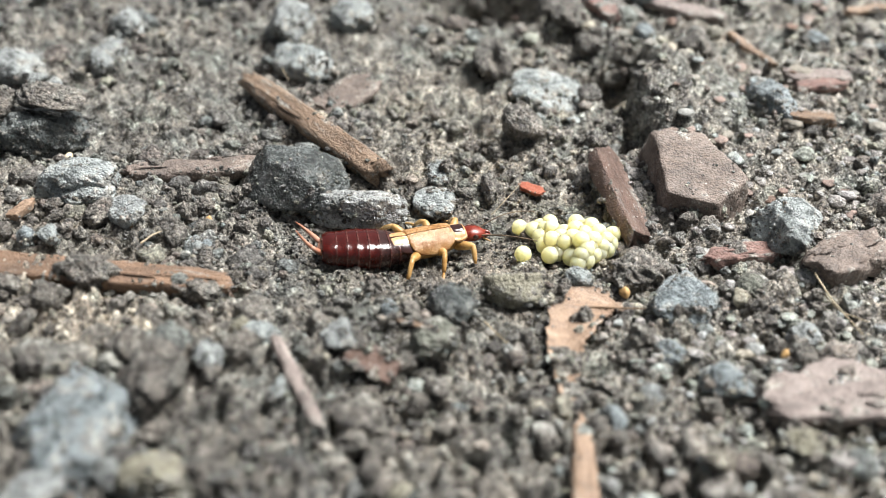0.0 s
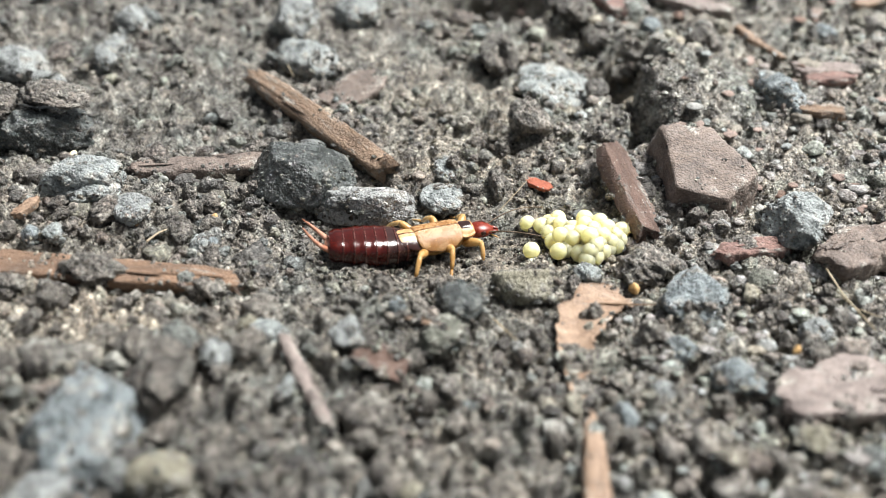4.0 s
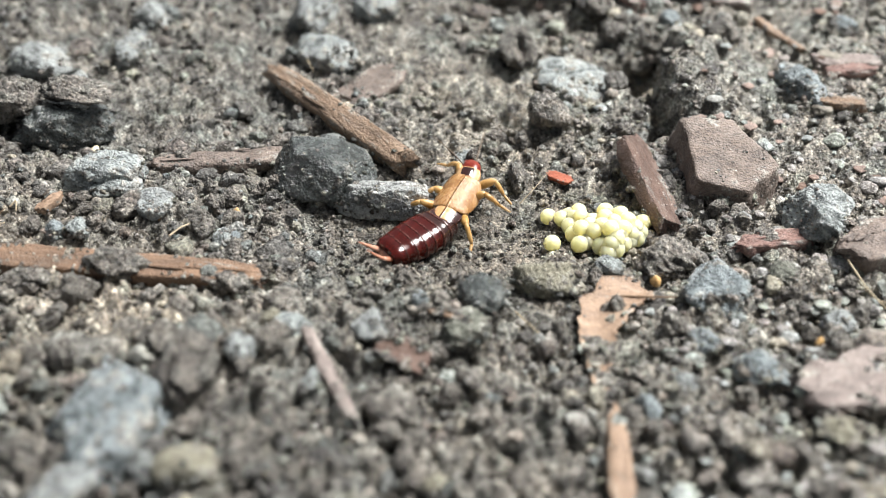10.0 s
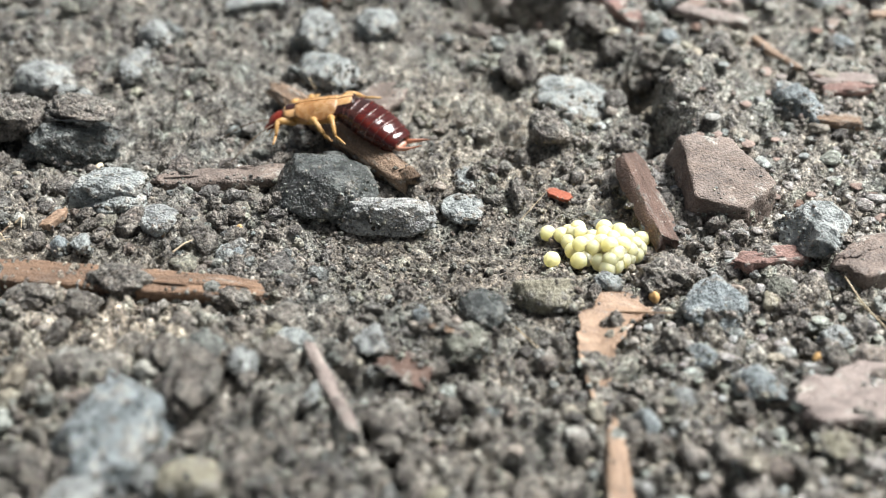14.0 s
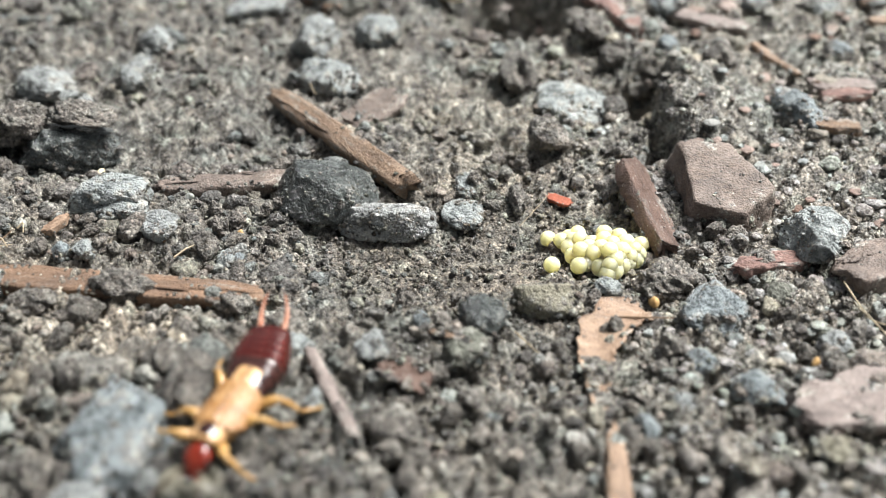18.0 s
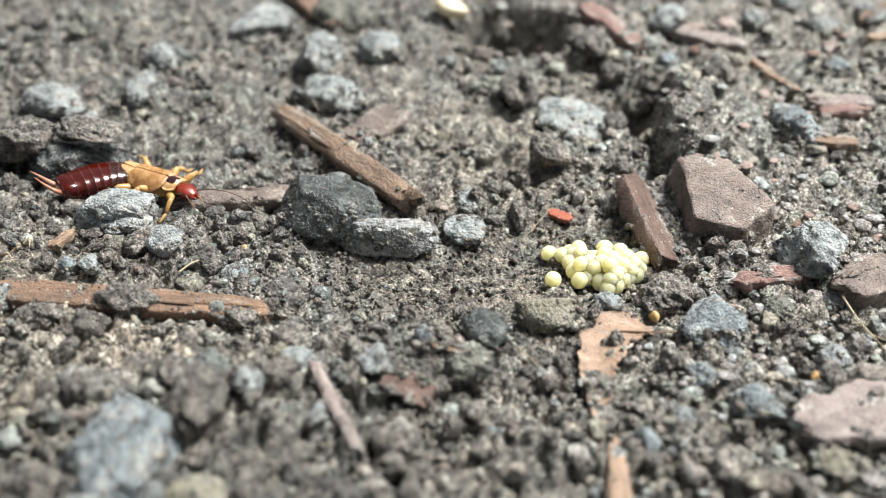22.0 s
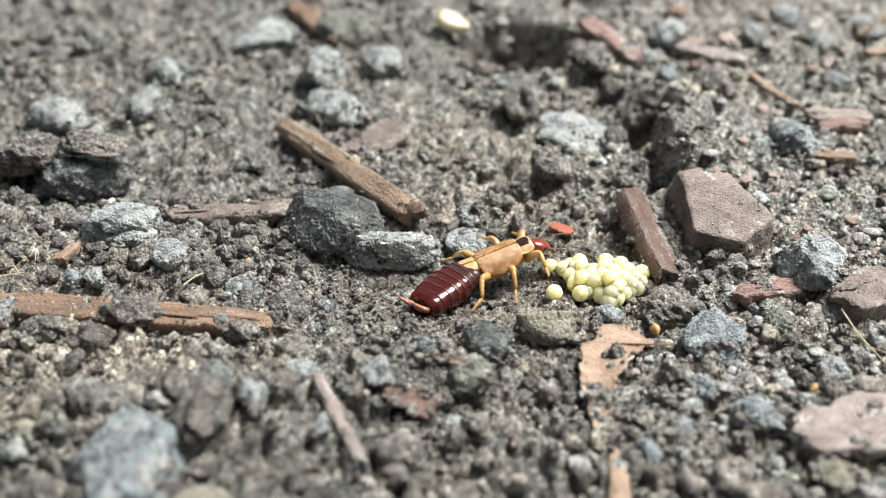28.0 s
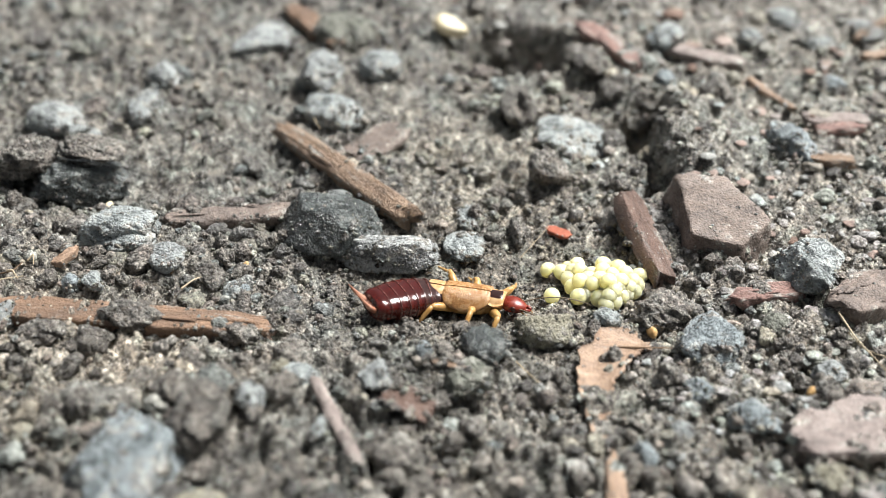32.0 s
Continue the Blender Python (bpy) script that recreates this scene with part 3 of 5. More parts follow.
# ---- the ground: one sheet, fine near the nest and coarse out to the horizon ----
def lumps(x, y, size, shift):
    """Rounded lumps of soil about size mm across with cracks between them, 0 in the cracks to 1 on the tops; each lump has its own height."""
    x, y = np.asarray(x, float) / size + shift, np.asarray(y, float) / size - shift
    x, y = x + 0.55 * value_noise(x * 1.7 + 5, y * 1.7), y + 0.55 * value_noise(x * 1.7 - 9, y * 1.7 + 3)
    xi, yi = np.floor(x).astype(int), np.floor(y).astype(int)
    best, second, tall = np.full(x.shape, 9.0), np.full(x.shape, 9.0), np.zeros(x.shape)
    for dx in (-1, 0, 1):
        for dy in (-1, 0, 1):
            cx, cy = (xi + dx) % 256, (yi + dy) % 256
            d = np.hypot(xi + dx + LATTICE[cx, cy] - x, yi + dy + LATTICE[cy, (cx + 91) % 256] - y)
            nearer = d < best
            second = np.where(nearer, best, np.minimum(second, d))
            tall = np.where(nearer, LATTICE[(cx + 37) % 256, (cy + 53) % 256], tall)
            best = np.where(nearer, d, best)
    crack = np.clip((second - best) / 0.34, 0, 1)
    return np.sqrt(crack) * (0.35 + 0.65 * tall)


def crumble(x, y):
    """Crumb-scale relief of the soil skin."""
    calm = 1 - 0.8 * nest(x, y)
    front = step(-7 - np.asarray(y, float), 3.0)
    pits = np.minimum(0, fbm(x, y, 1.1, 2, 0.6, 11.7) + 0.12)
    big = (0.5 + 1.0 * front) * (lumps(x, y, 2.3, 3.3) - 0.6)
    small = 0.5 * (lumps(x, y, 0.85, 8.1) - 0.5)
    return calm * (big + small + 1.3 * pits + 0.05) + 0.34 * fbm(x, y, 0.45, 2, 0.7, 2.9) - 0.1


def half_width(y):
    return 25 + 0.29 * (np.clip(y, -34, 62) + 34)


def ground_sheet():
    u = np.linspace(-1, 1, 470)
    v = np.linspace(0, 1, 520)
    ahead = -34 + 96 * (0.55 * v + 0.45 * v ** 2)
    far = np.array([10, 40, 150, 500, 2500, 12000, 60000, 400000.0])
    ys = np.concatenate([-34 - far[::-1], ahead, 62 + far])
    gy = np.repeat(ys[None, :], len(u) + 2 * len(far), axis=0)
    w = half_width(ys)
    gx = np.concatenate([-w[None] - far[::-1, None], u[:, None] * w[None], w[None] + far[:, None]], 0)
    gz = ground_height(gx, gy) + crumble(gx, gy)
    calm = np.clip((np.hypot(gx, gy - 10) - 90) / 300, 0, 1)
    gz = gz * (1 - calm)
    nx, ny = gx.shape
    i, j = np.meshgrid(np.arange(nx - 1), np.arange(ny - 1), indexing="ij")
    a = (i * ny + j).ravel()
    faces = np.stack([a, a + ny, a + ny + 1, a + 1], 1)
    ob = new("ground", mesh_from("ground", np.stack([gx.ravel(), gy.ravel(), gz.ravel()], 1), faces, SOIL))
    return tagged(ob, "damp grey-brown crumbly soil with grit", "soil", "", "structure")


GROUND = ground_sheet()


# ---- crumbs and grit ----
def scatter(name, label, count, low, high, power, level, mat, seed, squash=0.8, rough=0.1, sink=0.25, facets=8, sharp=16.0, where=None):
    rng = np.random.RandomState(seed)
    shapes = [rock_points(level, seed * 31 + k, facets, sharp, rough)[0] for k in range(24)]
    # more of them close to the lens
    y = -33 + 92 * rng.rand(count * 4) ** 1.25
    x = (rng.rand(count * 4) - 0.5) * 2 * half_width(y)
    smooth = nest(x, y)
    patch = 0.5 + 1.5 * fbm(x, y, 6, 3, 0.6, 4.4)
    ok = rng.rand(len(x)) < patch * (1 - (0.97 if high > 0.5 else 0.0) * smooth)
    if where is not None:
        ok = where(x, y) > rng.rand(len(x))
    x, y = x[ok][:count], y[ok][:count]
    r = low * (1 - rng.rand(len(x)) * (1 - (high / low) ** -power)) ** (-1 / power)
    z = ground_height(x, y) + crumble(x, y) * 0.8 + r * squash * (0.5 - sink)
    return pieces(name, label, x, y, z, r, shapes, level, mat, rng, squash)


def pieces(name, label, x, y, z, r, shapes, level, mat, rng, squash):
    faces = ball(level)[1]
    nv = len(shapes[0])
    allv, allf = np.empty((len(x) * nv, 3)), np.empty((len(x) * len(faces), 3), dtype=np.int64)
    for k in range(len(x)):
        a, b = rng.rand(2) * 6.283
        ca, sa, cb, sb = math.cos(a), math.sin(a), math.cos(b), math.sin(b)
        m = np.array([[ca, -sa * cb, sa * sb], [sa, ca * cb, -ca * sb], [0, sb, cb]])
        s = r[k] * np.array([1, 0.7 + 0.45 * rng.rand(), squash])
        allv[k * nv:(k + 1) * nv] = (shapes[k % 24] @ m.T) * s + (x[k], y[k], z[k])
        allf[k * len(faces):(k + 1) * len(faces)] = faces + k * nv
    return tagged(new(name, mesh_from(name, allv, allf, mat, level > 3)), label, "soil", "", "stuff")


def clods(count):
    """The nearer lumps of soil, each a piece of the ground."""
    rng = np.random.RandomState(12)
    meshes = []
    for k in range(16):
        q, faces = rock_points(4, 400 + k, 8, 9.0, 0.4)
        meshes.append(mesh_from("clod", q * (1, 0.85, 0.75), faces, STONES["clod"]))
    made = 0
    while made < count:
        y = -32 + 44 * rng.rand() ** 1.3
        x = (rng.rand() - 0.5) * 2 * float(half_width(y))
        if rng.rand() > (0.62 + 1.3 * float(fbm(x, y, 6, 3, 0.6, 4.4))) * (1 - 0.98 * float(nest(x, y))):
            continue
        r = 0.62 * (1 - rng.rand() * 0.86) ** (-1 / 2.6)
        ob = new("clod", meshes[made % 16])
        ob.parent = GROUND
        ob.matrix_basis = pose(x * MM, y * MM, (float(ground_height(x, y)) + 0.12 * r) * MM, rng.rand() * 360, rng.rand() * 360, rng.rand() * 360) @ Matrix.Scale(r, 4)
        made += 1


clods(300)
scatter("soil_clods", "lumpy grey-brown soil clods", 300, 0.7, 1.5, 2.4, 3, CRUMB, 3, 0.8, 0.34, sink=0.5)
scatter("soil_crumbs", "rough grey-brown soil crumbs", 2700, 0.3, 0.75, 2.0, 3, CRUMB, 4, 0.85, 0.34, sink=0.45)
scatter("stone_chips", "small angular grey stone chips in soil", 700, 0.25, 0.8, 2.0, 3, GRAIN, 9, 0.65, 0.28, facets=5, sharp=22.0)
scatter("fine_crumbs", "fine grey-brown soil crumbs", 6500, 0.15, 0.32, 2.0, 2, CRUMB, 6, 0.85, 0.5)
scatter("grit", "fine pale and dark mineral grit", 12000, 0.06, 0.2, 2.0, 1, GRAIN, 5, 0.85, 0.1)
scatter("nest_grains", "coarse crumbs and grains on the nest floor", 5200, 0.09, 0.36, 1.8, 2, CRUMB, 8, 0.85, 0.45, sink=0.2, where=nest)
scatter("litter_flakes", "broken flakes of bark and stone", 950, 0.35, 1.15, 2.0, 3, FLAKE, 10, 0.3, 0.25, facets=5, sharp=30.0, sink=0.0, where=lambda x, y: 0.55 * (ledge(x, y) > 0) * (y > 4))
scatter("gravel", "small pale and blue-grey gravel", 1500, 0.24, 0.95, 1.9, 3, CHIP, 14, 0.5, 0.22, facets=5, sharp=30.0, where=lambda x, y: 0.7 * step(x - 11, 3) * step(12 - y, 3) * (1 - nest(x, y)))


def ledge_clods():
    """Clods that hang on and over the broken edge of the ledge."""
    rng = np.random.RandomState(21)
    for k in range(34):
        t = (k % 17 + rng.rand() * 0.8) / 17
        x, y = (17.4 - 14.7 * (t - 0.2) / 0.8, 22 + 22 * (t - 0.2) / 0.8) if t > 0.2 else (17.4, 15 + 7 * t / 0.2)
        out = rng.uniform(-0.2, 1.3)
        x, y = x + 0.83 * out, y + 0.55 * out
        r = rng.uniform(1.2, 2.6)
        low, high = float(land_top(x - 0.8, y - 0.6)), float(land_top(x + 1.3, y + 1.0))
        stone(x, y, r, r * 0.8, r * 0.75, rng.uniform(0, 180), "clod", 700 + k, "crumbly clod hanging on the soil ledge", 0.3,
              rough=0.34, sharp=8.0, z=low + (high - low) * rng.uniform(0.3, 0.85) - 0.3)


ledge_clods()


# ---- stones, one by one ----
stone(-8.2, 6.0, 7.58, 4.70, 5.12, 0, "dark", 10, "dark damp angular stone with a wet sheen", 0.15, facets=0, extra=(((-0.15, -0.85, 0.45), 0.5), ((0.1, -0.06, 1), 0.56), ((0.78, -0.25, 0.58), 0.46), ((-0.9, -0.1, 0.4), 0.7), ((0.55, -0.8, 0.25), 0.66), ((0, 1, 0.2), 0.8)), sharp=70.0, rough=0.07, level=5)
stone(-4.1, 4.4, 7.77, 3.26, 3.70, 0, "flecked", 17, "dusty grey blocky stone flecked with pale grit", 0.2, facets=0, extra=(((0.05, 0.25, 1), 0.5), ((0, -1, 0.25), 0.6), ((-0.85, -0.35, 0.35), 0.7), ((0.95, -0.15, 0.3), 0.84), ((0.55, -0.75, 0.3), 0.72), ((-0.3, -0.5, 0.8), 0.66), ((0, 1, 0.3), 0.8)), sharp=45.0, level=5, rough=0.16)
stone(1.5, 6.3, 3.5, 3.4, 1.5, 16, "pale", 24, "small pale grey stone half sunk in soil", 0.35, facets=5, sharp=34.0)
stone(-21.9, 3.5, 4.31, 2.52, 1.76, 13, "pale", 31, "pale bluish stone with a bright worn face", 0.3)
stone(-22.0, 4.7, 6.43, 3.29, 3.29, 10, "pale", 38, "greenish gritty stone half sunk in soil", 0.25, facets=6, sharp=26.0, rough=0.2, level=5)
stone(-30.5, 14.0, 6.31, 3.46, 3.12, 7, "clod", 45, "dark crusted clod of damp soil", 0.1, rough=0.34, level=5)
stone(-31.2, 12.4, 6.6, 4.2, 3.4, 12, "clod", 871, "crumbly crust of soil leaning on a dark stone", 0.0, rough=0.4, level=5, sharp=8.0, z=float(land_top(-27.2, 11.8)) + 1.3)
stone(-26.4, 12.7, 6.2, 3.6, 2.0, -6, "clod", 877, "overhanging crust of soil on a dark stone", 0.0, rough=0.4, level=5, sharp=8.0, z=float(land_top(-27.2, 11.8)) + 2.7)
stone(-27.2, 11.8, 7.52, 5.50, 4.40, 4, "dark", 52, "dark hollow stone crusted with soil", 0.15, rough=0.22, facets=6, sharp=30.0, level=5)
stone(-16.9, -18.9, 6.6, 9.6, 4.7, 0, "blue", 59, "large blue-grey stone with a worn flat face", 0.35, facets=0, extra=(((0.1, -0.35, 0.95), 0.55), ((-0.8, 0.35, 0.3), 0.72), ((0.5, 0.85, 0.3), 0.74), ((-0.75, -0.6, 0.2), 0.72), ((0.95, -0.25, 0.2), 0.76), ((-0.2, 0.45, 0.85), 0.62), ((0.3, -0.95, 0.2), 0.8)), sharp=30.0, level=5, rough=0.2)
stone(-17.9, -23.2, 3.58, 3.68, 2.21, -2, "grey", 66, "pale grey stone in loose soil", 0.3)
stone(-12.3, -21.8, 3.24, 3.47, 2.77, -5, "tan", 73, "yellowish rounded stone with soil on it", 0.25, sharp=8.0)
stone(-10.8, -14.1, 1.81, 1.91, 1.62, -8, "grey", 80, "small rounded grey pebble in soil", 0.2, sharp=7.0)
stone(2.4, -6.6, 3.35, 3.56, 2.49, -11, "dark", 87, "dark blue-grey pebble on the nest rim", 0.25)
stone(6.6, -4.5, 4.62, 3.24, 2.27, -14, "tan", 94, "olive-grey angular stone by the eggs", 0.25, facets=7, sharp=30.0)
stone(10.5, -2.8, 1.97, 1.55, 0.93, -17, "pale", 101, "small pale blue-grey chip of stone", 0.2)
stone(16.8, -5.4, 4.14, 5.69, 2.84, -20, "blue", 108, "blue-grey angular stone set in gravel", 0.3, facets=6, extra=(((-0.1, -0.4, 0.9), 0.6),), sharp=30.0)
stone(17.5, -13.0, 3.55, 3.17, 1.43, -23, "blue", 115, "flat blue-grey stone lying on gravel", 0.15)
stone(24.2, 1.7, 5.44, 5.98, 3.89, 24, "pale", 122, "rounded greenish-grey stone with pits", 0.25, facets=8, sharp=16.0, rough=0.2, level=5)
stone(23.5, -8.3, 1.74, 2.31, 1.62, 21, "grey", 129, "small grey pebble in loose soil", 0.25)
stone(14.5, -2.1, 4.9, 5.3, 3.1, 18, "clod", 136, "crumbly soil clod beside the eggs", 0.4, rough=0.34, level=5, sharp=8.0)
stone(-1.4, -8.2, 1.25, 1.63, 1.31, 15, "blue", 143, "small blue-grey pebble on crumbly soil", 0.25)
stone(1.2, -10.2, 3.11, 3.27, 2.29, 12, "green", 150, "olive stone caked with damp soil", 0.3, rough=0.28)
stone(-4.0, -10.9, 2.21, 2.46, 1.72, 9, "grey", 157, "small angular stone with a pale side", 0.25)
stone(-31.6, 23.1, 5.68, 5.28, 3.17, 6, "grey", 164, "grey angular stone lying on soil", 0.25)
stone(-25.1, 22.6, 2.76, 3.16, 2.21, 3, "grey", 171, "small grey stone sunk in crumbly soil", 0.3)
stone(-28.3, 18.3, 2.34, 3.43, 2.40, 0, "grey", 178, "small grey stone sunk in crumbly soil", 0.3)
stone(-19.7, -4.5, 4.23, 3.38, 2.37, -3, "clod", 185, "soil clod lying over the wooden slat", 0.25, rough=0.34, sharp=8.0)
stone(-9.3, -12.8, 2.35, 2.58, 2.07, -6, "clod", 192, "rough grey-brown clod of crumbly soil", 0.3, rough=0.34, sharp=8.0)
stone(-13.4, -15.9, 3.52, 4.44, 3.55, -9, "clod", 199, "rounded grey-brown clod of crumbly soil", 0.3, rough=0.34, sharp=8.0)
stone(-15.6, -12.5, 2.48, 2.89, 2.31, -12, "clod", 206, "rounded grey-brown clod of crumbly soil", 0.3, rough=0.34, sharp=8.0)
stone(-15.2, -8.6, 2.12, 1.88, 1.51, -15, "clod", 213, "rounded grey-brown clod of crumbly soil", 0.3, rough=0.34, sharp=8.0)
stone(-2.5, -17.0, 2.95, 2.92, 2.33, -18, "clod", 220, "rounded grey-brown clod of crumbly soil", 0.3, rough=0.34, sharp=8.0)
stone(-6.9, -15.7, 1.18, 1.84, 1.47, -21, "pale", 227, "small pale pebble in loose soil", 0.3)
stone(-0.3, -21.6, 1.38, 1.55, 1.24, -24, "tan", 234, "small yellowish pebble in loose soil", 0.2, sharp=7.0)
stone(15.0, -10.4, 1.93, 2.15, 1.50, 23, "blue", 241, "small blue-grey stone in loose soil", 0.3)
stone(13.3, -14.3, 1.68, 1.80, 1.26, 20, "grey", 248, "small grey stone sunk in crumbly soil", 0.3)
stone(11.0, -16.2, 1.50, 2.33, 1.63, 17, "blue", 255, "small blue-grey stone in loose soil", 0.3)
stone(20.7, -17.8, 2.63, 2.01, 1.21, 14, "tan", 262, "yellowish stone half sunk in soil", 0.35)
stone(20.8, -0.3, 1.52, 1.91, 1.53, 11, "clod", 269, "small crumbly clod of dark soil", 0.3, rough=0.34, sharp=8.0)
stone(21.0, -4.0, 1.91, 1.92, 1.34, 8, "green", 276, "small olive stone among soil crumbs", 0.3)
stone(-24.4, -1.2, 1.35, 1.82, 1.46, 5, "blue", 283, "small blue-grey pebble on crumbly soil", 0.25, sharp=8.0)
stone(-22.8, -1.3, 1.62, 1.71, 1.37, 2, "pale", 290, "small pale pebble in loose soil", 0.25, sharp=8.0)
stone(-26.0, -0.8, 1.43, 1.76, 1.41, -1, "clod", 297, "small crumbly clod of dark soil", 0.3, rough=0.34, sharp=8.0)
stone(-13.9, -0.8, 1.43, 1.99, 1.19, -4, "pale", 304, "small pale pebble in loose soil", 0.35)
stone(-18.7, 1.8, 2.85, 2.98, 1.79, -7, "grey", 311, "gritty grey stone half buried", 0.35)
stone(-10.9, 29.6, 4.35, 4.92, 4.43, -10, "grey", 318, "angular grey stone with a lit face", 0.2, facets=6, extra=(((0.6, -0.6, 0.5), 0.55),), sharp=30.0)
stone(-9.2, 22.6, 4.91, 4.14, 3.32, -13, "pale", 325, "pale grey stone with a dark underside", 0.25)
stone(-5.6, 30.7, 3.59, 4.18, 2.93, -16, "pale", 332, "pale grey stone lying on soil", 0.3)
stone(-16.9, 36.6, 6.46, 8.32, 3.33, -19, "grey", 339, "broad pale grey stone half buried", 0.4)
stone(-9.4, 37.6, 5.37, 4.94, 3.95, -22, "green", 346, "greenish-grey stone half sunk in soil", 0.3)
stone(9.4, 20.2, 7.75, 6.20, 1.86, -25, "pale", 353, "flat pale grey stone embedded in soil", 0.45, sharp=9.0)
stone(26.6, 15.8, 3.05, 5.11, 3.07, 22, "blue", 360, "pale blue-grey stone among bark flakes", 0.3)
stone(7.7, 13.3, 3.47, 4.23, 3.81, 19, "clod", 367, "ragged soil lump under the flat stone", 0.3, rough=0.34, sharp=8.0)
stone(-24.3, 28.7, 2.70, 3.98, 3.19, 16, "grey", 374, "grey stone half buried in soil", 0.3)
stone(-25.4, 24.9, 3.24, 3.24, 2.27, 13, "grey", 381, "small grey stone sunk in crumbly soil", 0.3)
stone(0.6, 38.6, 3.39, 2.63, 2.36, 10, "cream", 388, "smooth cream-coloured pebble in loose soil", -0.35, sharp=5.0, rough=0.01)
stone(20.1, 34.3, 2.81, 3.96, 2.77, 7, "pale", 395, "pale bluish stone in loose soil", 0.3)
stone(27.5, 34.7, 2.05, 2.31, 1.85, 4, "pale", 402, "small whitish pebble in loose soil", 0.2)
stone(-24.5, 9.5, 0.67, 0.74, 0.67, 1, "cream", 409, "tiny cream grain on a stone", 0.15, sharp=5.0, rough=0.01, level=3)
stone(1.7, 9.3, 2.28, 3.35, 1.2, -2, "pale", 416, "pale chalky patch of stone", 0.7)
stone(-13.4, -0.9, 1.12, 2.06, 1.24, -5, "blue", 423, "small pale blue pebble in soil", 0.35)
stone(-27.6, -4.9, 1.68, 2.73, 2.19, -8, "grey", 430, "grey stone lying in loose soil", 0.25)
stone(-22.3, 3.4, 1.86, 2.32, 1.63, -11, "pale", 437, "pale gritty pebble in loose soil", 0.3)
stone(14.0, 25.5, 2.64, 2.22, 1.78, -14, "clod", 444, "crumbly soil clod on the broken ledge", 0.25, rough=0.34, sharp=8.0)
stone(12.2, 29.4, 3.71, 3.62, 2.90, -17, "clod", 451, "crumbly soil clod on the broken ledge", 0.25, rough=0.34, sharp=8.0)
stone(6.1, 24.0, 3.79, 6.26, 4.38, -20, "clod", 458, "rough grey-brown clod of crumbly soil", 0.35, rough=0.34, sharp=8.0)
stone(22.4, 23.8, 3.31, 4.31, 3.02, -23, "clod", 465, "rough grey-brown clod of crumbly soil", 0.3, rough=0.34, sharp=8.0)
stone(31.8, 40.3, 3.47, 3.68, 1.84, 24, "pale", 472, "pale bluish stone in loose soil", 0.35)
stone(32.8, 26.4, 1.93, 2.82, 1.69, 21, "blue", 479, "small blue-grey stone in loose soil", 0.3)
stone(19.4, 34.2, 2.55, 2.91, 1.75, 18, "blue", 486, "small blue-grey stone on the ledge", 0.25)
stone(18.8, 27.8, 1.69, 2.33, 1.40, 15, "blue", 493, "small blue-grey stone on the ledge", 0.25)
stone(9.1, 35.5, 4.10, 5.42, 2.71, 12, "tan", 500, "pale tan stone half sunk in soil", 0.35)
stone(38.8, 38.0, 3.16, 3.53, 1.41, 9, "grey", 507, "flat grey stone among bark flakes", 0.3)
stone(34.3, 35.8, 2.59, 2.43, 1.21, 6, "pale", 514, "small pale stone among bark flakes", 0.3)
wood("twig", (25.8, 27.2, 0.6), (28.6, 22.6, 0.5), 0.75, 0.6, "tan", 371, "tan splinter lying on the ledge", category="twig", round_edge=0.8)
stone(13.2, -3.9, 0.73, 1.00, 0.90, 0, "amber", 528, "small amber grain on the soil", 0.2, sharp=6.0, level=3)
stone(21.7, -10.3, 0.71, 0.66, 0.60, -3, "amber", 535, "small amber grain on the soil", 0.2, sharp=6.0, level=3)
stone(-8.3, -10.1, 0.96, 1.15, 0.92, -6, "tan", 542, "small yellowish pebble in loose soil", 0.2, sharp=7.0, level=3)
stone(-13.5, 1.9, 0.61, 0.80, 0.72, -9, "amber", 549, "small orange grain on the soil", 0.2, sharp=6.0, level=3)
stone(-24.7, -5.8, 3.37, 2.33, 1.63, -12, "clod", 556, "rough grey-brown clod of crumbly soil", 0.3, rough=0.34, sharp=8.0)
stone(-13.3, -5.0, 3.76, 2.39, 1.67, -15, "clod", 563, "rough grey-brown clod of crumbly soil", 0.35, rough=0.34, sharp=8.0)
stone(-21.7, -6.2, 2.35, 2.09, 1.46, -18, "clod", 570, "rough grey-brown clod of crumbly soil", 0.35, rough=0.34, sharp=8.0)
stone(-9.5, -7.2, 3.34, 2.93, 1.76, -21, "clod", 577, "rough grey-brown clod of crumbly soil", 0.4, rough=0.34, sharp=8.0)


# ---- wood, bark and fibres ----
wood("wood_stick", (-13.1, 19.8, 0.5), (-2.5, 7.8, 1.0), 1.90, 1.7, "brown", 416, "weathered brown stick with a broken dark end", splinters=3, wave=0.12, skin_relief=0.3, roll=25, ends=(0.7, 0.95), category="stick", round_edge=0.5)
wood("wood_stick", (-19.8, 7.0, 0.1), (-10.9, 9.1, 0.1), 1.87, 1.2, "grey", 421, "brown half-buried stick running under a dark stone", splinters=2, wave=0.15, skin_relief=0.5, crust=0.6, category="stick", round_edge=0.6)
wood("slat_of_wood", (-28.5, -3.8, 0.3), (-11.1, -4.6, 0.15), 2.15, 1.1, "orange", 426, "split orange-brown slat partly covered by soil", wave=0.18, skin_relief=0.4, crust=2.6, splinters=3, category="wood slat")
wood("bark_slab", (13.1, 9.6, 1.2), (14.9, 1.2, 0.6), 2.3, 1.2, "dark", 431, "dark damp bark slab standing on edge", wave=0.06, skin_relief=0.45, roll=-30, crust=0.15, category="bark", round_edge=0.14)
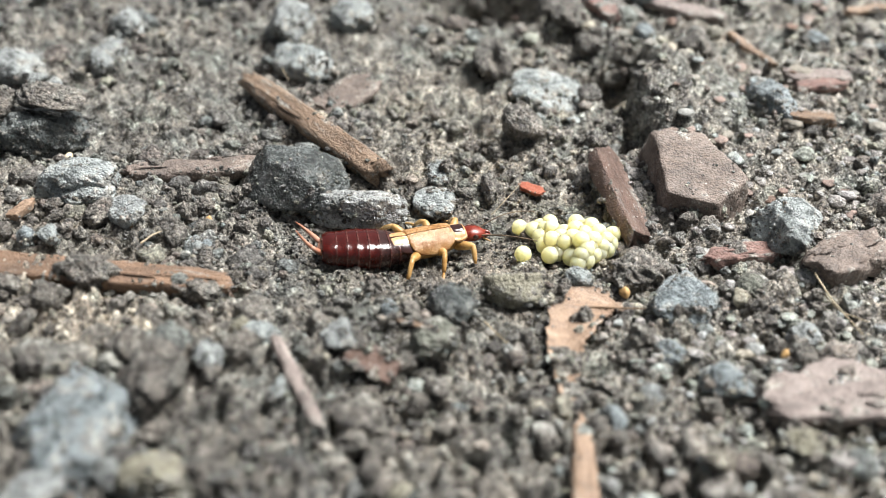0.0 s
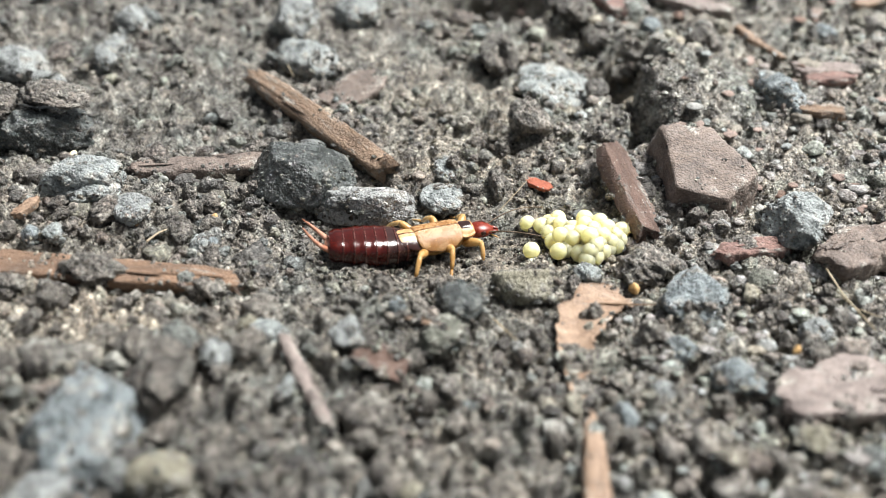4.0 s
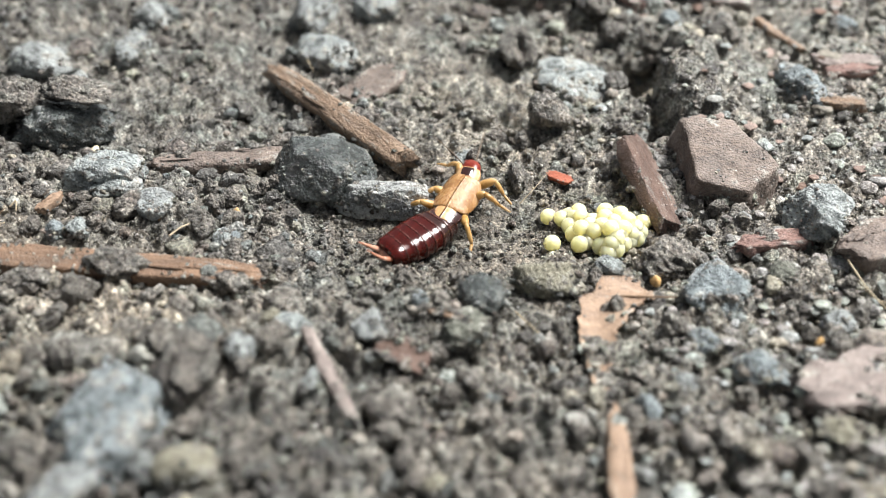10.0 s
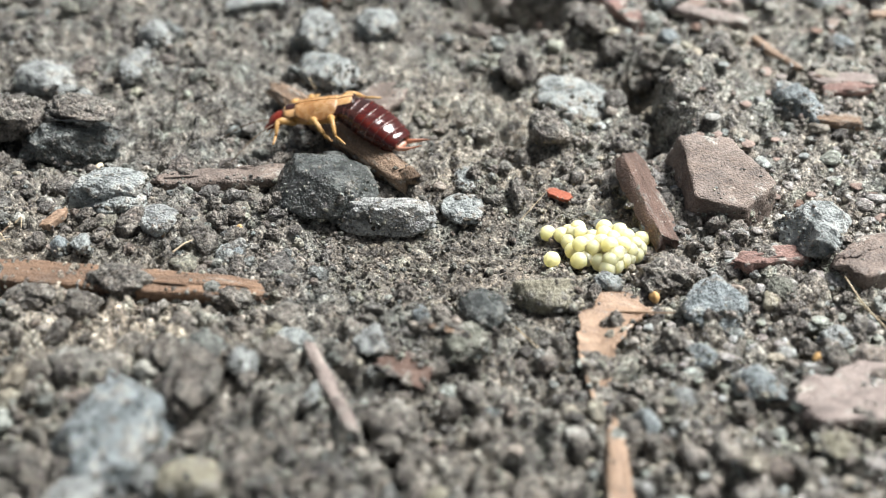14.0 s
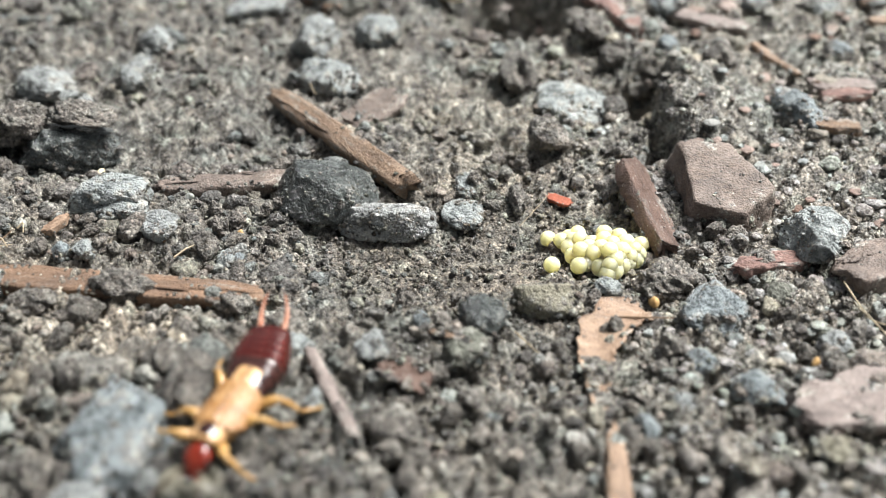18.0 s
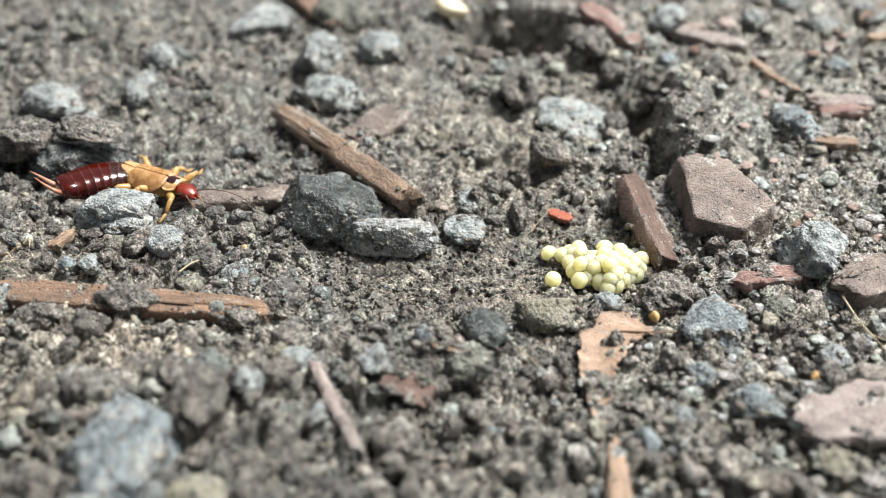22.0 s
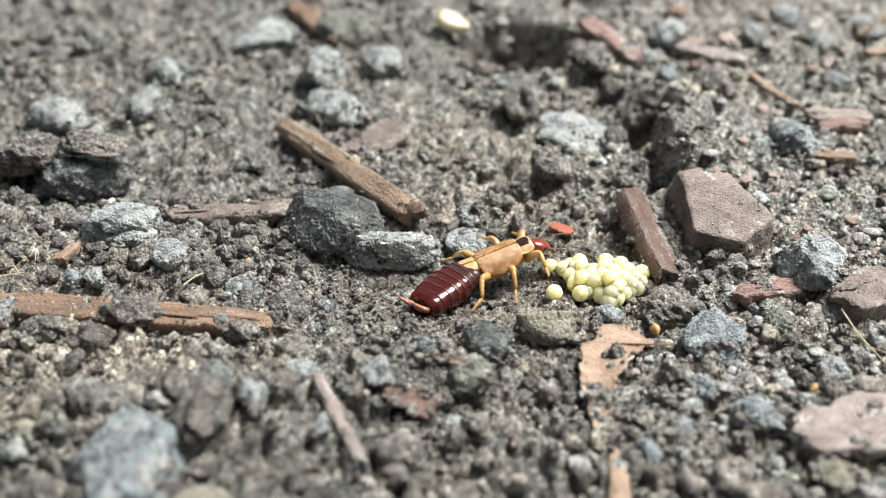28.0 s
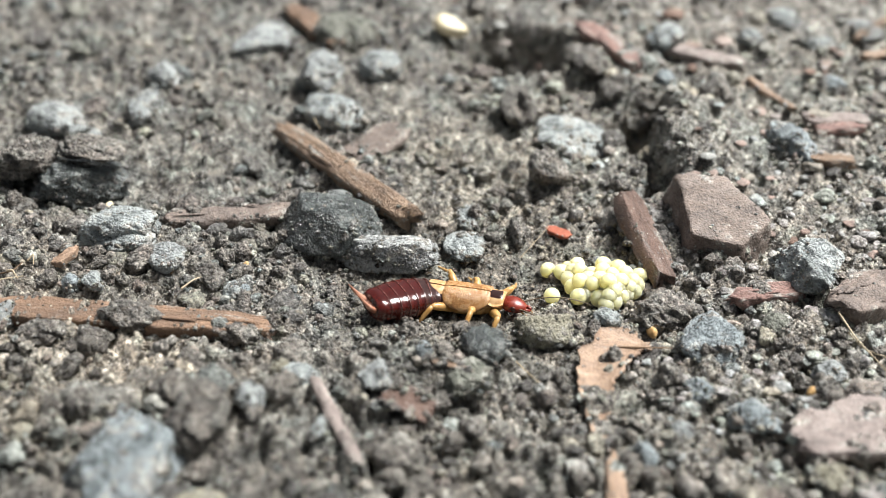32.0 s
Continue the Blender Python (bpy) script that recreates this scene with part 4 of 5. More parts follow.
bark_block(19.2, 6.8, 8.3, 7.6, 5.2, -5, 0, "grey", 41, "thick grey-brown bark block with a flat speckled top", 1.1)
wood("bark_piece", (25.3, -2.7, 0.6), (30.0, 0.6, 0.6), 2.79, 1.6, "grey", 436, "striated grey-brown bark piece", splinters=5, category="bark")
wood("bark_piece", (19.2, -14.6, 0.45), (27.7, -14.2, 0.55), 3.57, 0.9, "pink", 441, "flat pinkish-tan bark piece on soil", splinters=5, ends=(0.5, 0.9), category="bark")
flake("wood_chip", [(12.6, -5.0, 0.25, 2.0), (11.6, -5.4, 0.4, 2.7), (10.2, -6.3, 0.35, 3.1), (9.2, -8.4, 0.25, 2.2), (8.8, -10.8, 0.2, 1.9), (8.8, -12.8, 0.05, 1.4), (9.3, -14.2, -0.2, 0.6)], 0.22, "tan", 446, "thin torn orange-tan flake of wood curving over soil")
wood("wood_chip", (9.1, -16.0, 0.6), (8.8, -22.8, 0.6), 1.31, 0.7, "tan", 456, "narrow tan splinter in loose soil", wave=0.3, skin_relief=0.5, splinters=2, ends=(0.12, 0.5), round_edge=0.7)
wood("wood_chip", (18.7, -1.1, 0.5), (23.9, 0.2, 0.4), 1.51, 1.0, "red", 461, "pinkish red-brown wood chip", splinters=5, ends=(0.4, 0.7))
wood("twig", (-7.5, -11.8, 0.9), (-4.6, -18.2, 0.6), 0.78, 0.55, "pink", 466, "thin weathered pinkish twig in loose soil", category="twig", round_edge=0.9, wave=0.9, ends=(0.8, 0.6))
stone(-8.5, -10.7, 2.3, 1.5, 1.3, -20, "pale", 861, "pale chip of stone at the head of a twig", 0.0)
stone(-9.7, -10.2, 1.3, 1.2, 1.1, 10, "tan", 867, "small yellowish pebble in loose soil", 0.0, sharp=8.0)
wood("wood_chip", (29.3, 18.8, 0.3), (33.4, 19.7, 0.3), 1.17, 0.7, "red", 471, "red-brown wood chip on loose soil")
wood("wood_chip", (29.0, 20.8, 0.3), (34.0, 20.5, 0.3), 1.54, 0.6, "pink", 476, "pinkish bark flake on loose soil")
wood("wood_chip", (19.5, 33.2, 0.3), (26.2, 30.7, 0.3), 1.70, 0.7, "pink", 481, "flat pinkish wood flake")
wood("wood_chip", (12.7, 37.5, 0.3), (16.3, 28.7, 0.3), 1.70, 0.8, "red", 486, "reddish-brown bark flake on loose soil")
wood("wood_stick", (-15.0, 44.8, 0.3), (-9.7, 34.9, 0.3), 1.92, 1.0, "orange", 491, "broken orange-brown stick end in soil", category="stick")
wood("bark_piece", (-7.5, 16.7, -0.3), (-3.7, 20.7, -0.3), 3.45, 0.8, "grey", 496, "flat purplish bark flake sunk in soil", wave=0.25, skin_relief=0.5, crust=1.0, category="bark")
wood("wood_chip", (27.3, 13.8, 0.3), (31.0, 14.3, 0.3), 1.46, 0.9, "brown", 501, "brown wood chip on loose soil")
wood("twig", (37.6, 36.4, 0.5), (43.0, 40.2, 0.5), 0.94, 0.6, "brown", 506, "brown twig lying among bark flakes", category="twig", round_edge=0.9)
wood("twig", (36.9, 31.9, 0.5), (41.5, 34.6, 0.5), 1.01, 0.6, "tan", 511, "tan twig lying among bark flakes", category="twig", round_edge=0.9)
wood("wood_chip", (-25.8, 0.6, 0.4), (-24.7, 2.0, 0.4), 0.65, 0.5, "tan", 516, "small tan wood splinter on soil", splinters=5, ends=(0.5, 0.5))
wood("wood_flake", (7.6, 8.3, 0.3), (9.0, 7.2, 0.3), 1.02, 0.3, "scarlet", 521, "small scarlet flake lying on the soil", ends=(0.5, 0.5))
flake("leaf_scrap", [(-3.6, -12.3, 0.3, 1.3), (-2.3, -12.6, 0.5, 2.3), (-0.9, -13.2, 0.3, 1.6)], 0.15, "dark", 526, "brown scrap of dead leaf on soil", 0.3, category="leaf")
fibre("straw", [(25.3, -2.9, 0.8), (25.6, -5.6, 0.9), (26.6, -8.7, 0.7)], 0.07, "straw", "thin pale straw lying on bark")
fibre("straw", [(25.3, -4.2, 0.5), (25.8, -6.5, 0.9), (27.4, -7.4, 0.7)], 0.05, "straw", "thin pale straw lying on bark")
fibre("hair", [(5.3, 5.3, 0.2), (6.2, 6.0, 0.7), (7.5, 8.0, 0.6)], 0.035, "straw", "fine pale hair beside a red flake")
fibre("hair", [(-11.2, 23.4, 0.5), (-10.5, 20.6, 1.0), (-10.0, 20.0, 0.4)], 0.05, "straw", "fine pale hair on a stone")
fibre("rootlet", [(10.3, -5.9, 0.3), (12.6, -6.2, 0.6), (14.3, -5.7, 0.3)], 0.08, "root", "thin brown rootlet lying on soil")
fibre("rootlet", [(-29.2, -0.7, 0.3), (-28.2, -0.6, 0.5), (-28.0, 0.7, 0.3)], 0.06, "root", "thin brown rootlet lying on soil")
fibre("rootlet", [(-18.2, 0.3, 0.3), (-17.5, 1.6, 0.6)], 0.06, "root", "thin brown rootlet lying on soil")
fibre("rootlet", [(4.3, -7.7, 0.3), (5.2, -9.5, 0.6), (6.1, -10.3, 0.3)], 0.05, "straw", "thin pale rootlet lying on soil")
flake("leaf_scrap", [(-0.9, -9.7, 1.2, 0.35), (0.2, -9.9, 1.35, 0.55), (1.6, -10.3, 1.3, 0.3)], 0.1, "brown", 571, "narrow brown strip of dead leaf over a stone", 0.2, category="leaf")
fibre("hair", [(-27.6, 0.6, 0.5), (-27.2, 0.9, 0.9), (-27.1, 0.2, 0.6)], 0.07, "straw", "curled white fibre on crumbly soil")
fibre("hair", [(-28.6, -0.6, 0.5), (-28.1, -0.8, 0.8), (-27.7, -1.2, 0.4)], 0.07, "straw", "curled white fibre on crumbly soil")
fibre("straw", [(-29.6, -2.3, 0.5), (-28.6, -1.7, 0.8), (-27.4, -1.1, 0.6)], 0.06, "straw", "thin pale straw on crumbly soil")
fibre("straw", [(-17.2, -1.4, 0.4), (-16.5, -0.8, 0.8), (-16.1, -0.3, 0.7)], 0.07, "straw", "thin pale straw on the nest rim")


# ---- soil crumbs that lean and lie on stones and wood ----
def foot_crumbs():
    x, y, z, r = np.array(FOOT).T
    shapes = [rock_points(2, 900 + k, 9, 8.0, 0.5)[0] for k in range(24)]
    pieces("clinging_crumbs", "soil crumbs clinging to stones and wood", x, y, z, r, shapes, 2, CRUMB, np.random.RandomState(31), 0.8)


foot_crumbs()


# ---- the eggs ----
EGG = material("pale yellow egg", [(0.3, (0.95, 0.77, 0.31)), (0.7, (0.96, 0.80, 0.38))], 1.5, 0.36, 0.03, 0.0, 0.06, gloss=0.5, through_light=1.0)
EGG_MESH = []


def egg(x, y, z):
    if not EGG_MESH:
        p, faces = ball(4)
        EGG_MESH.append(mesh_from("egg", p * (0.60, 0.56, 0.56), faces, EGG))
    ob = new("egg", EGG_MESH[0])
    ob.matrix_world = pose(x * MM, y * MM, z * MM, random.uniform(0, 90), random.uniform(-60, 60), random.uniform(0, 180))
    return tagged(ob, "pale yellow translucent egg in a clutch on soil", "egg", "clutch of eggs")


egg(7.15, 3.65, -1.30)
egg(8.02, 3.24, -1.17)
egg(9.18, 3.80, -0.99)
egg(9.22, 2.68, -0.63)
egg(9.03, 0.86, -0.13)
egg(8.86, -0.17, -0.64)
egg(7.15, 0.28, -0.93)
egg(10.92, 3.45, -0.66)
egg(10.68, 1.89, -0.06)
egg(11.80, 2.66, -0.35)
egg(12.17, 1.70, -0.12)
egg(13.21, 1.95, -0.51)
egg(12.92, 1.19, -0.68)
egg(10.19, -0.37, -0.63)
egg(11.16, -0.80, -0.59)
egg(11.14, -0.39, 0.02)
egg(10.80, 0.15, 0.38)
egg(9.61, 0.64, -0.64)
egg(11.76, 0.66, -0.00)
egg(12.27, 0.62, -0.44)
egg(10.00, 2.24, -0.61)
egg(8.46, 2.39, -1.10)
egg(8.62, 1.24, -0.96)
egg(10.62, 0.32, -0.46)
egg(10.08, 0.79, -0.20)
egg(12.08, 0.28, -0.81)
egg(9.66, 1.46, -0.40)
egg(9.53, 2.49, -0.80)
egg(8.81, 2.97, -0.93)
egg(11.21, 1.52, -0.12)
egg(11.46, 0.24, -0.23)
egg(10.80, -0.73, -0.18)
egg(11.71, -0.11, -0.66)
egg(12.58, 1.24, -0.37)
egg(10.38, 0.86, 0.06)
egg(9.38, 0.14, -0.72)
egg(9.80, 0.48, -0.12)
egg(12.70, 0.74, -0.85)
egg(8.57, 3.72, -1.26)
egg(11.39, 2.83, -0.64)
egg(10.61, -1.10, -0.58)


# ---- the earwig: head along +x, its feet at z = 0 ----
CUTICLE = dict(relief=0.003, gloss=0.5)
MAHOGANY = material("glossy mahogany cuticle", [(0.3, (0.026, 0.002, 0.001)), (0.6, (0.07, 0.005, 0.002)), (0.85, (0.15, 0.012, 0.004))], 1.3, 0.17, 0.35, **CUTICLE)
BLACKISH = material("glossy black-brown cuticle", [(0.3, (0.018, 0.008, 0.007)), (0.7, (0.045, 0.014, 0.010))], 1.2, 0.2, 0.1, **CUTICLE)
TAN = material("tan wing case", [(0.25, (0.19, 0.075, 0.02)), (0.5, (0.37, 0.185, 0.062)), (0.8, (0.54, 0.345, 0.155))], 0.6, 0.28, 0.3, relief=0.05, relief_size=0.2, gloss=0.7, specks=((0.70, 0.48, 0.22), 0.14, 0.12))
CREAM = material("cream wing tip", [(0.3, (0.46, 0.25, 0.10)), (0.7, (0.60, 0.385, 0.19))], 0.6, 0.3, 0.2, relief=0.01, gloss=0.5)
MARGIN = material("pale brown ring margin", [(0.3, (0.04, 0.006, 0.003)), (0.7, (0.095, 0.022, 0.013))], 0.6, 0.25, 0.1, relief=0.003, gloss=0.9)
RED = material("glossy red-brown head", [(0.3, (0.10, 0.009, 0.005)), (0.7, (0.22, 0.028, 0.011))], 0.8, 0.26, 0.15, **CUTICLE)
AMBER = material("amber leg", [(0.3, (0.36, 0.175, 0.047)), (0.7, (0.50, 0.295, 0.10))], 0.9, 0.35, 0.12, relief=0.006, gloss=0.5, through_light=0.25)
CLAW = material("pinkish orange forceps", [(0.3, (0.36, 0.13, 0.07)), (0.7, (0.60, 0.34, 0.24))], 0.9, 0.24, 0.15, relief=0.004, gloss=0.6)
FEELER = material("brown feeler", [(0.3, (0.08, 0.05, 0.03)), (0.7, (0.2, 0.15, 0.1))], 0.5, 0.5, 0.2, relief=0.004)


def part(name, verts, faces, mat, parent, at=None, label=""):
    """One mesh, in millimetres, under a thing or a part."""
    ob = new(name, mesh_from(name, verts, faces, mat))
    ob.parent = parent
    if at is not None:
        ob.matrix_basis = at
    return tagged(ob, label)


def hull(stations, nr=28, power=0.8):
    """A smooth body: stations of (x, half width, half height, centre height), closed at both ends."""
    st = np.array(stations, float)
    fine = np.linspace(0, len(st) - 1, 6 * (len(st) - 1) + 1)
    st = np.stack([np.interp(fine, range(len(st)), st[:, k]) for k in range(4)], 1)
    for _ in range(5):
        st[1:-1] = (st[:-2] + 2 * st[1:-1] + st[2:]) / 4
    ang = np.arange(nr) / nr * 2 * np.pi
    cy = np.sign(np.cos(ang)) * np.abs(np.cos(ang)) ** power
    cz = np.sign(np.sin(ang)) * np.abs(np.sin(ang)) ** power
    ns = len(st)
    v = np.zeros((ns, nr, 3))
    v[:, :, 0] = st[:, 0:1]
    v[:, :, 1] = st[:, 1:2] * cy
    v[:, :, 2] = st[:, 3:4] + st[:, 2:3] * cz
    f = [(i * nr + j, (i + 1) * nr + j, (i + 1) * nr + (j + 1) % nr, i * nr + (j + 1) % nr) for i in range(ns - 1) for j in range(nr)]
    v = np.vstack([v.reshape(-1, 3), [(st[0, 0], 0, st[0, 3])], [(st[-1, 0], 0, st[-1, 3])]])
    f += [(j, (j + 1) % nr, ns * nr) for j in range(nr)] + [((ns - 1) * nr + (j + 1) % nr, (ns - 1) * nr + j, ns * nr + 1) for j in range(nr)]
    return v, f


def shell(outline, thick, crown):
    """A thin, arched plate: outline rows of (x, inner y, outer y); crown: (top height, edge drop)."""
    rows = np.array(outline, float)
    fine = np.linspace(0, len(rows) - 1, 5 * (len(rows) - 1) + 1)
    rows = np.stack([np.interp(fine, range(len(rows)), rows[:, k]) for k in range(3)], 1)
    for _ in range(2):
        rows[1:-1] = (rows[:-2] + 2 * rows[1:-1] + rows[2:]) / 4
    nc = 14
    u = np.linspace(0, 1, nc)
    top = np.zeros((len(rows), nc, 3))
    top[:, :, 0] = rows[:, 0:1]
    top[:, :, 1] = rows[:, 1:2] + (rows[:, 2:3] - rows[:, 1:2]) * u
    s = np.linspace(-1, 1, len(rows))[:, None]
    widest = np.abs(rows[:, 1:]).max()
    top[:, :, 2] = crown[0] - crown[1] * np.abs(top[:, :, 1] / widest) ** 2.4 - 0.16 * np.abs(s) ** 3
    low = top - (0, 0, thick)
    n = len(rows)
    idx = lambda k, i, j: k * n * nc + i * nc + j
    f = [(idx(0, i, j), idx(0, i + 1, j), idx(0, i + 1, j + 1), idx(0, i, j + 1)) for i in range(n - 1) for j in range(nc - 1)]
    f += [(idx(1, i, j), idx(1, i, j + 1), idx(1, i + 1, j + 1), idx(1, i + 1, j)) for i in range(n - 1) for j in range(nc - 1)]
    f += [(idx(0, i, e), idx(0, i + 1, e), idx(1, i + 1, e), idx(1, i, e)) for i in range(n - 1) for e in (0, nc - 1)]
    f += [(idx(0, e, j), idx(0, e, j + 1), idx(1, e, j + 1), idx(1, e, j)) for j in range(nc - 1) for e in (0, n - 1)]
    return np.vstack([top.reshape(-1, 3), low.reshape(-1, 3)]), f


SEGMENTS = [(1.06, 0.68, 0.58), (1.2, 0.80, 0.58), (1.36, 0.91, 0.64), (1.46, 0.96, 0.68), (1.5, 0.97, 0.68), (1.48, 0.95, 0.68), (1.4, 0.9, 0.70), (1.26, 0.8, 0.85)]
HIPS = [(2.25, 0.55, 0.75), (1.0, 0.65, 0.7), (-0.35, 0.7, 0.7)]
JOINTS = [((3.1, 1.55, 1.35), (2.95, 2.4, 0.58), (2.8, 3.1, 0.32)), ((0.95, 1.85, 1.45), (0.6, 2.75, 0.6), (0.25, 3.45, 0.32)),
          ((-1.3, 1.9, 1.5), (-1.9, 2.8, 0.6), (-2.9, 3.3, 0.32))]
NECK = (2.95, 0, 1.15)
WAIST = (-1.15, 0, 1.08)


def earwig():
    body = new("earwig")
    body.empty_display_size = 0.003
    tagged(body, "mahogany earwig with tan wing cases guarding pale eggs", "earwig")
    v, f = hull([(-1.5, 0.6, 0.42, 1.05), (-1.2, 1.0, 0.64, 1.05), (0.2, 1.2, 0.7, 1.02), (1.6, 0.98, 0.62, 1.02), (2.6, 0.5, 0.45, 1.05), (2.9, 0.3, 0.3, 1.1)])
    part("thorax", v, f, AMBER, body, label="amber underside of the thorax")
    for side in (1, -1):
        v, f = shell([(-1.1, 0.05, 0.5), (-0.95, 0.03, 1.0), (-0.4, 0.02, 1.24), (0.6, 0.02, 1.32), (1.5, 0.02, 1.2), (2.0, 0.03, 0.94), (2.12, 0.1, 0.62)], 0.09, (2.1, 0.9))
        v[:, 1] *= 1.12 * side
        part("wing_case", v, f if side > 0 else [q[::-1] for q in f], TAN, body)
        v, f = shell([(-2.25, 0.12, 0.34), (-2.12, 0.06, 0.6), (-1.7, 0.04, 0.86), (-0.7, 0.03, 0.98)], 0.06, (2.05, 0.6))
        v[:, 1] *= 1.12 * side
        tip = part("wing_tip", v, f if side > 0 else [q[::-1] for q in f], CREAM, body, label="cream folded wing tip")
        v, f = shell([(-2.38, 0.08, 0.34), (-2.25, 0.01, 0.7), (-1.75, 0.0, 0.98), (-0.7, 0.0, 1.1)], 0.06, (2.01, 0.62))
        v[:, 1] *= 1.12 * side
        part("wing_tip_rim", v, f if side > 0 else [q[::-1] for q in f], BLACKISH, tip, label="dark rim under the wing tip")
    v, f = shell([(1.85, -0.6, 0.6), (1.95, -0.8, 0.8), (2.4, -0.9, 0.9), (2.9, -0.82, 0.82), (3.05, -0.64, 0.64)], 0.1, (1.97, 0.45))
    collar = part("pronotum", v, f, CREAM, body, label="cream-edged neck shield")
    v, f = shell([(1.95, -0.34, 0.34), (2.05, -0.48, 0.48), (2.5, -0.54, 0.54), (2.84, -0.48, 0.48), (2.95, -0.36, 0.36)], 0.06, (2.01, 0.2))
    part("neck_disc", v, f, BLACKISH, collar, label="dark disc of the neck shield")
    v, f = hull([(-0.1, 0.3, 0.28, 0.1), (0.05, 0.52, 0.38, 0.1), (0.5, 0.70, 0.47, 0.08), (0.95, 0.66, 0.43, 0.03), (1.3, 0.46, 0.32, -0.05), (1.55, 0.24, 0.18, -0.13)], 24, 0.95)
    head = part("head", v, f, RED, body, pose(*[c * MM for c in NECK]), "glossy red-brown head")
    for side in (1, -1):
        p, faces = ball(3)
        part("eye", p * (0.2, 0.1, 0.17) + (0.8, 0.62 * side, 0.15), faces, BLACKISH, head, label="black eye")
        v, f = tube_points([(1.35, 0.2 * side, -0.1), (1.6, 0.22 * side, -0.15), (1.8, 0.12 * side, -0.2), (1.86, 0.02 * side, -0.22)], [0.14, 0.13, 0.09, 0.03], 10)
        part("jaw", v, f, RED, head)
        v, f = tube_points([(1.3, 0.3 * side, -0.25), (1.65, 0.4 * side, -0.45), (1.85, 0.32 * side, -0.7)], [0.06, 0.055, 0.03], 8)
        part("palp", v, f, AMBER, head)
        t = np.linspace(0, 1, 73)
        line = np.stack([1.2 + 4.2 * t, side * (0.42 + 1.9 * t - 0.5 * t ** 3), 0.05 + 0.9 * t - 1.5 * t ** 2], 1)
        radii = (0.05 - 0.024 * t) * (1 - 0.28 * (np.cos(2 * np.pi * t * 12) > 0.75))
        v, f = tube_points(line, radii, 8)
        part("antenna", v, f, FEELER, head, label="thin jointed brown feeler")
    # abdomen: overlapping rings, each turning in the one before
    rings = []
    for k, (half, tall, length) in enumerate(SEGMENTS):
        nxt = SEGMENTS[min(k + 1, 7)]
        end = 0.9 if k < 7 else 0.72
        v, f = hull([(0.28, half * 0.80, tall * 0.80, 0), (0.14, half * 0.97, tall * 0.95, 0), (-0.1, half, tall, 0), (-length * 0.6, (half + nxt[0]) / 2, (tall + nxt[1]) / 2, 0),
                     (-length, nxt[0] * 1.03 * end / 0.9, nxt[1] * 1.04 * end / 0.9, 0), (-length - 0.05, nxt[0] * 1.01 * end / 0.9, nxt[1] * 1.02 * end / 0.9, 0), (-length - 0.06, nxt[0] * 0.75, nxt[1] * 0.75, 0)], 40, 0.74)
        rings.append(part("abdomen_ring", v, f, BLACKISH if k < 3 else MAHOGANY, body))
        if k < 7:
            w, h = nxt[0] * 1.035, nxt[1] * 1.045
            v, f = hull([(-length + 0.03, w * 0.99, h * 0.99, 0), (-length + 0.01, w * 1.001, h * 1.001, 0), (-length - 0.03, w * 1.002, h * 1.002, 0), (-length - 0.055, w * 0.99, h * 0.99, 0)], 40, 0.74)
            part("ring_margin", v, f, MARGIN, rings[-1], label="thin paler hind margin of the ring")
    last = rings[-1]
    v, f = hull([(-0.8, 0.75, 0.3, -0.05), (-1.05, 0.6, 0.24, -0.05), (-1.15, 0.3, 0.15, -0.05)], 20)
    part("tail_plate", v, f, CLAW, last, label="orange plate between the forceps")
    for side in (1, -1):
        t = np.linspace(0, 1, 30)
        line = np.stack([-0.7 - 1.95 * t, side * (0.46 + 0.34 * np.sin(t * 2.4) - 0.22 * t ** 2), -0.05 + 1.75 * t ** 1.3], 1)
        v, f = tube_points(line, 0.22 * (1 - t) ** 0.8 + 0.025, 12, 0.85)
        part("forceps_arm", v, f, CLAW, last, label="orange pincer curving up to a fine tip")
    legs = []
    for (hx, hy, hz), joints in zip(HIPS, JOINTS):
        for side in (1, -1):
            hip = Vector((0, 0, 0))
            knee, ankle, foot = [Vector((x - hx, (y - hy) * side, z - hz)) for x, y, z in joints]
            mid = (hip + knee) / 2 + Vector((0, 0, 0.08))
            v, f = tube_points([hip, hip * 0.7 + mid * 0.3, mid, mid * 0.3 + knee * 0.7, knee, knee + (knee - mid) * 0.12], [0.19, 0.27, 0.3, 0.25, 0.17, 0.08], 14)
            leg = part("leg", v, f, AMBER, body, pose(hx * MM, hy * side * MM, hz * MM))
            bend = (knee + ankle) / 2 + Vector((0, 0, 0.08))
            v, f = tube_points([knee, knee * 0.5 + bend * 0.5, bend, bend * 0.4 + ankle * 0.6, ankle], [0.15, 0.175, 0.165, 0.14, 0.105], 12)
            part("shin", v, f, AMBER, leg)
            out = (foot - ankle).normalized()
            v, f = tube_points([ankle, ankle * 0.65 + foot * 0.35, ankle * 0.35 + foot * 0.65, foot, foot + out * 0.1], [0.095, 0.11, 0.09, 0.075, 0.03], 10)
            part("foot", v, f, AMBER, leg)
            legs.append(leg)
    return body, collar, head, rings, legs


EARWIG, COLLAR, HEAD_PART, RINGS, LEGS = earwig()


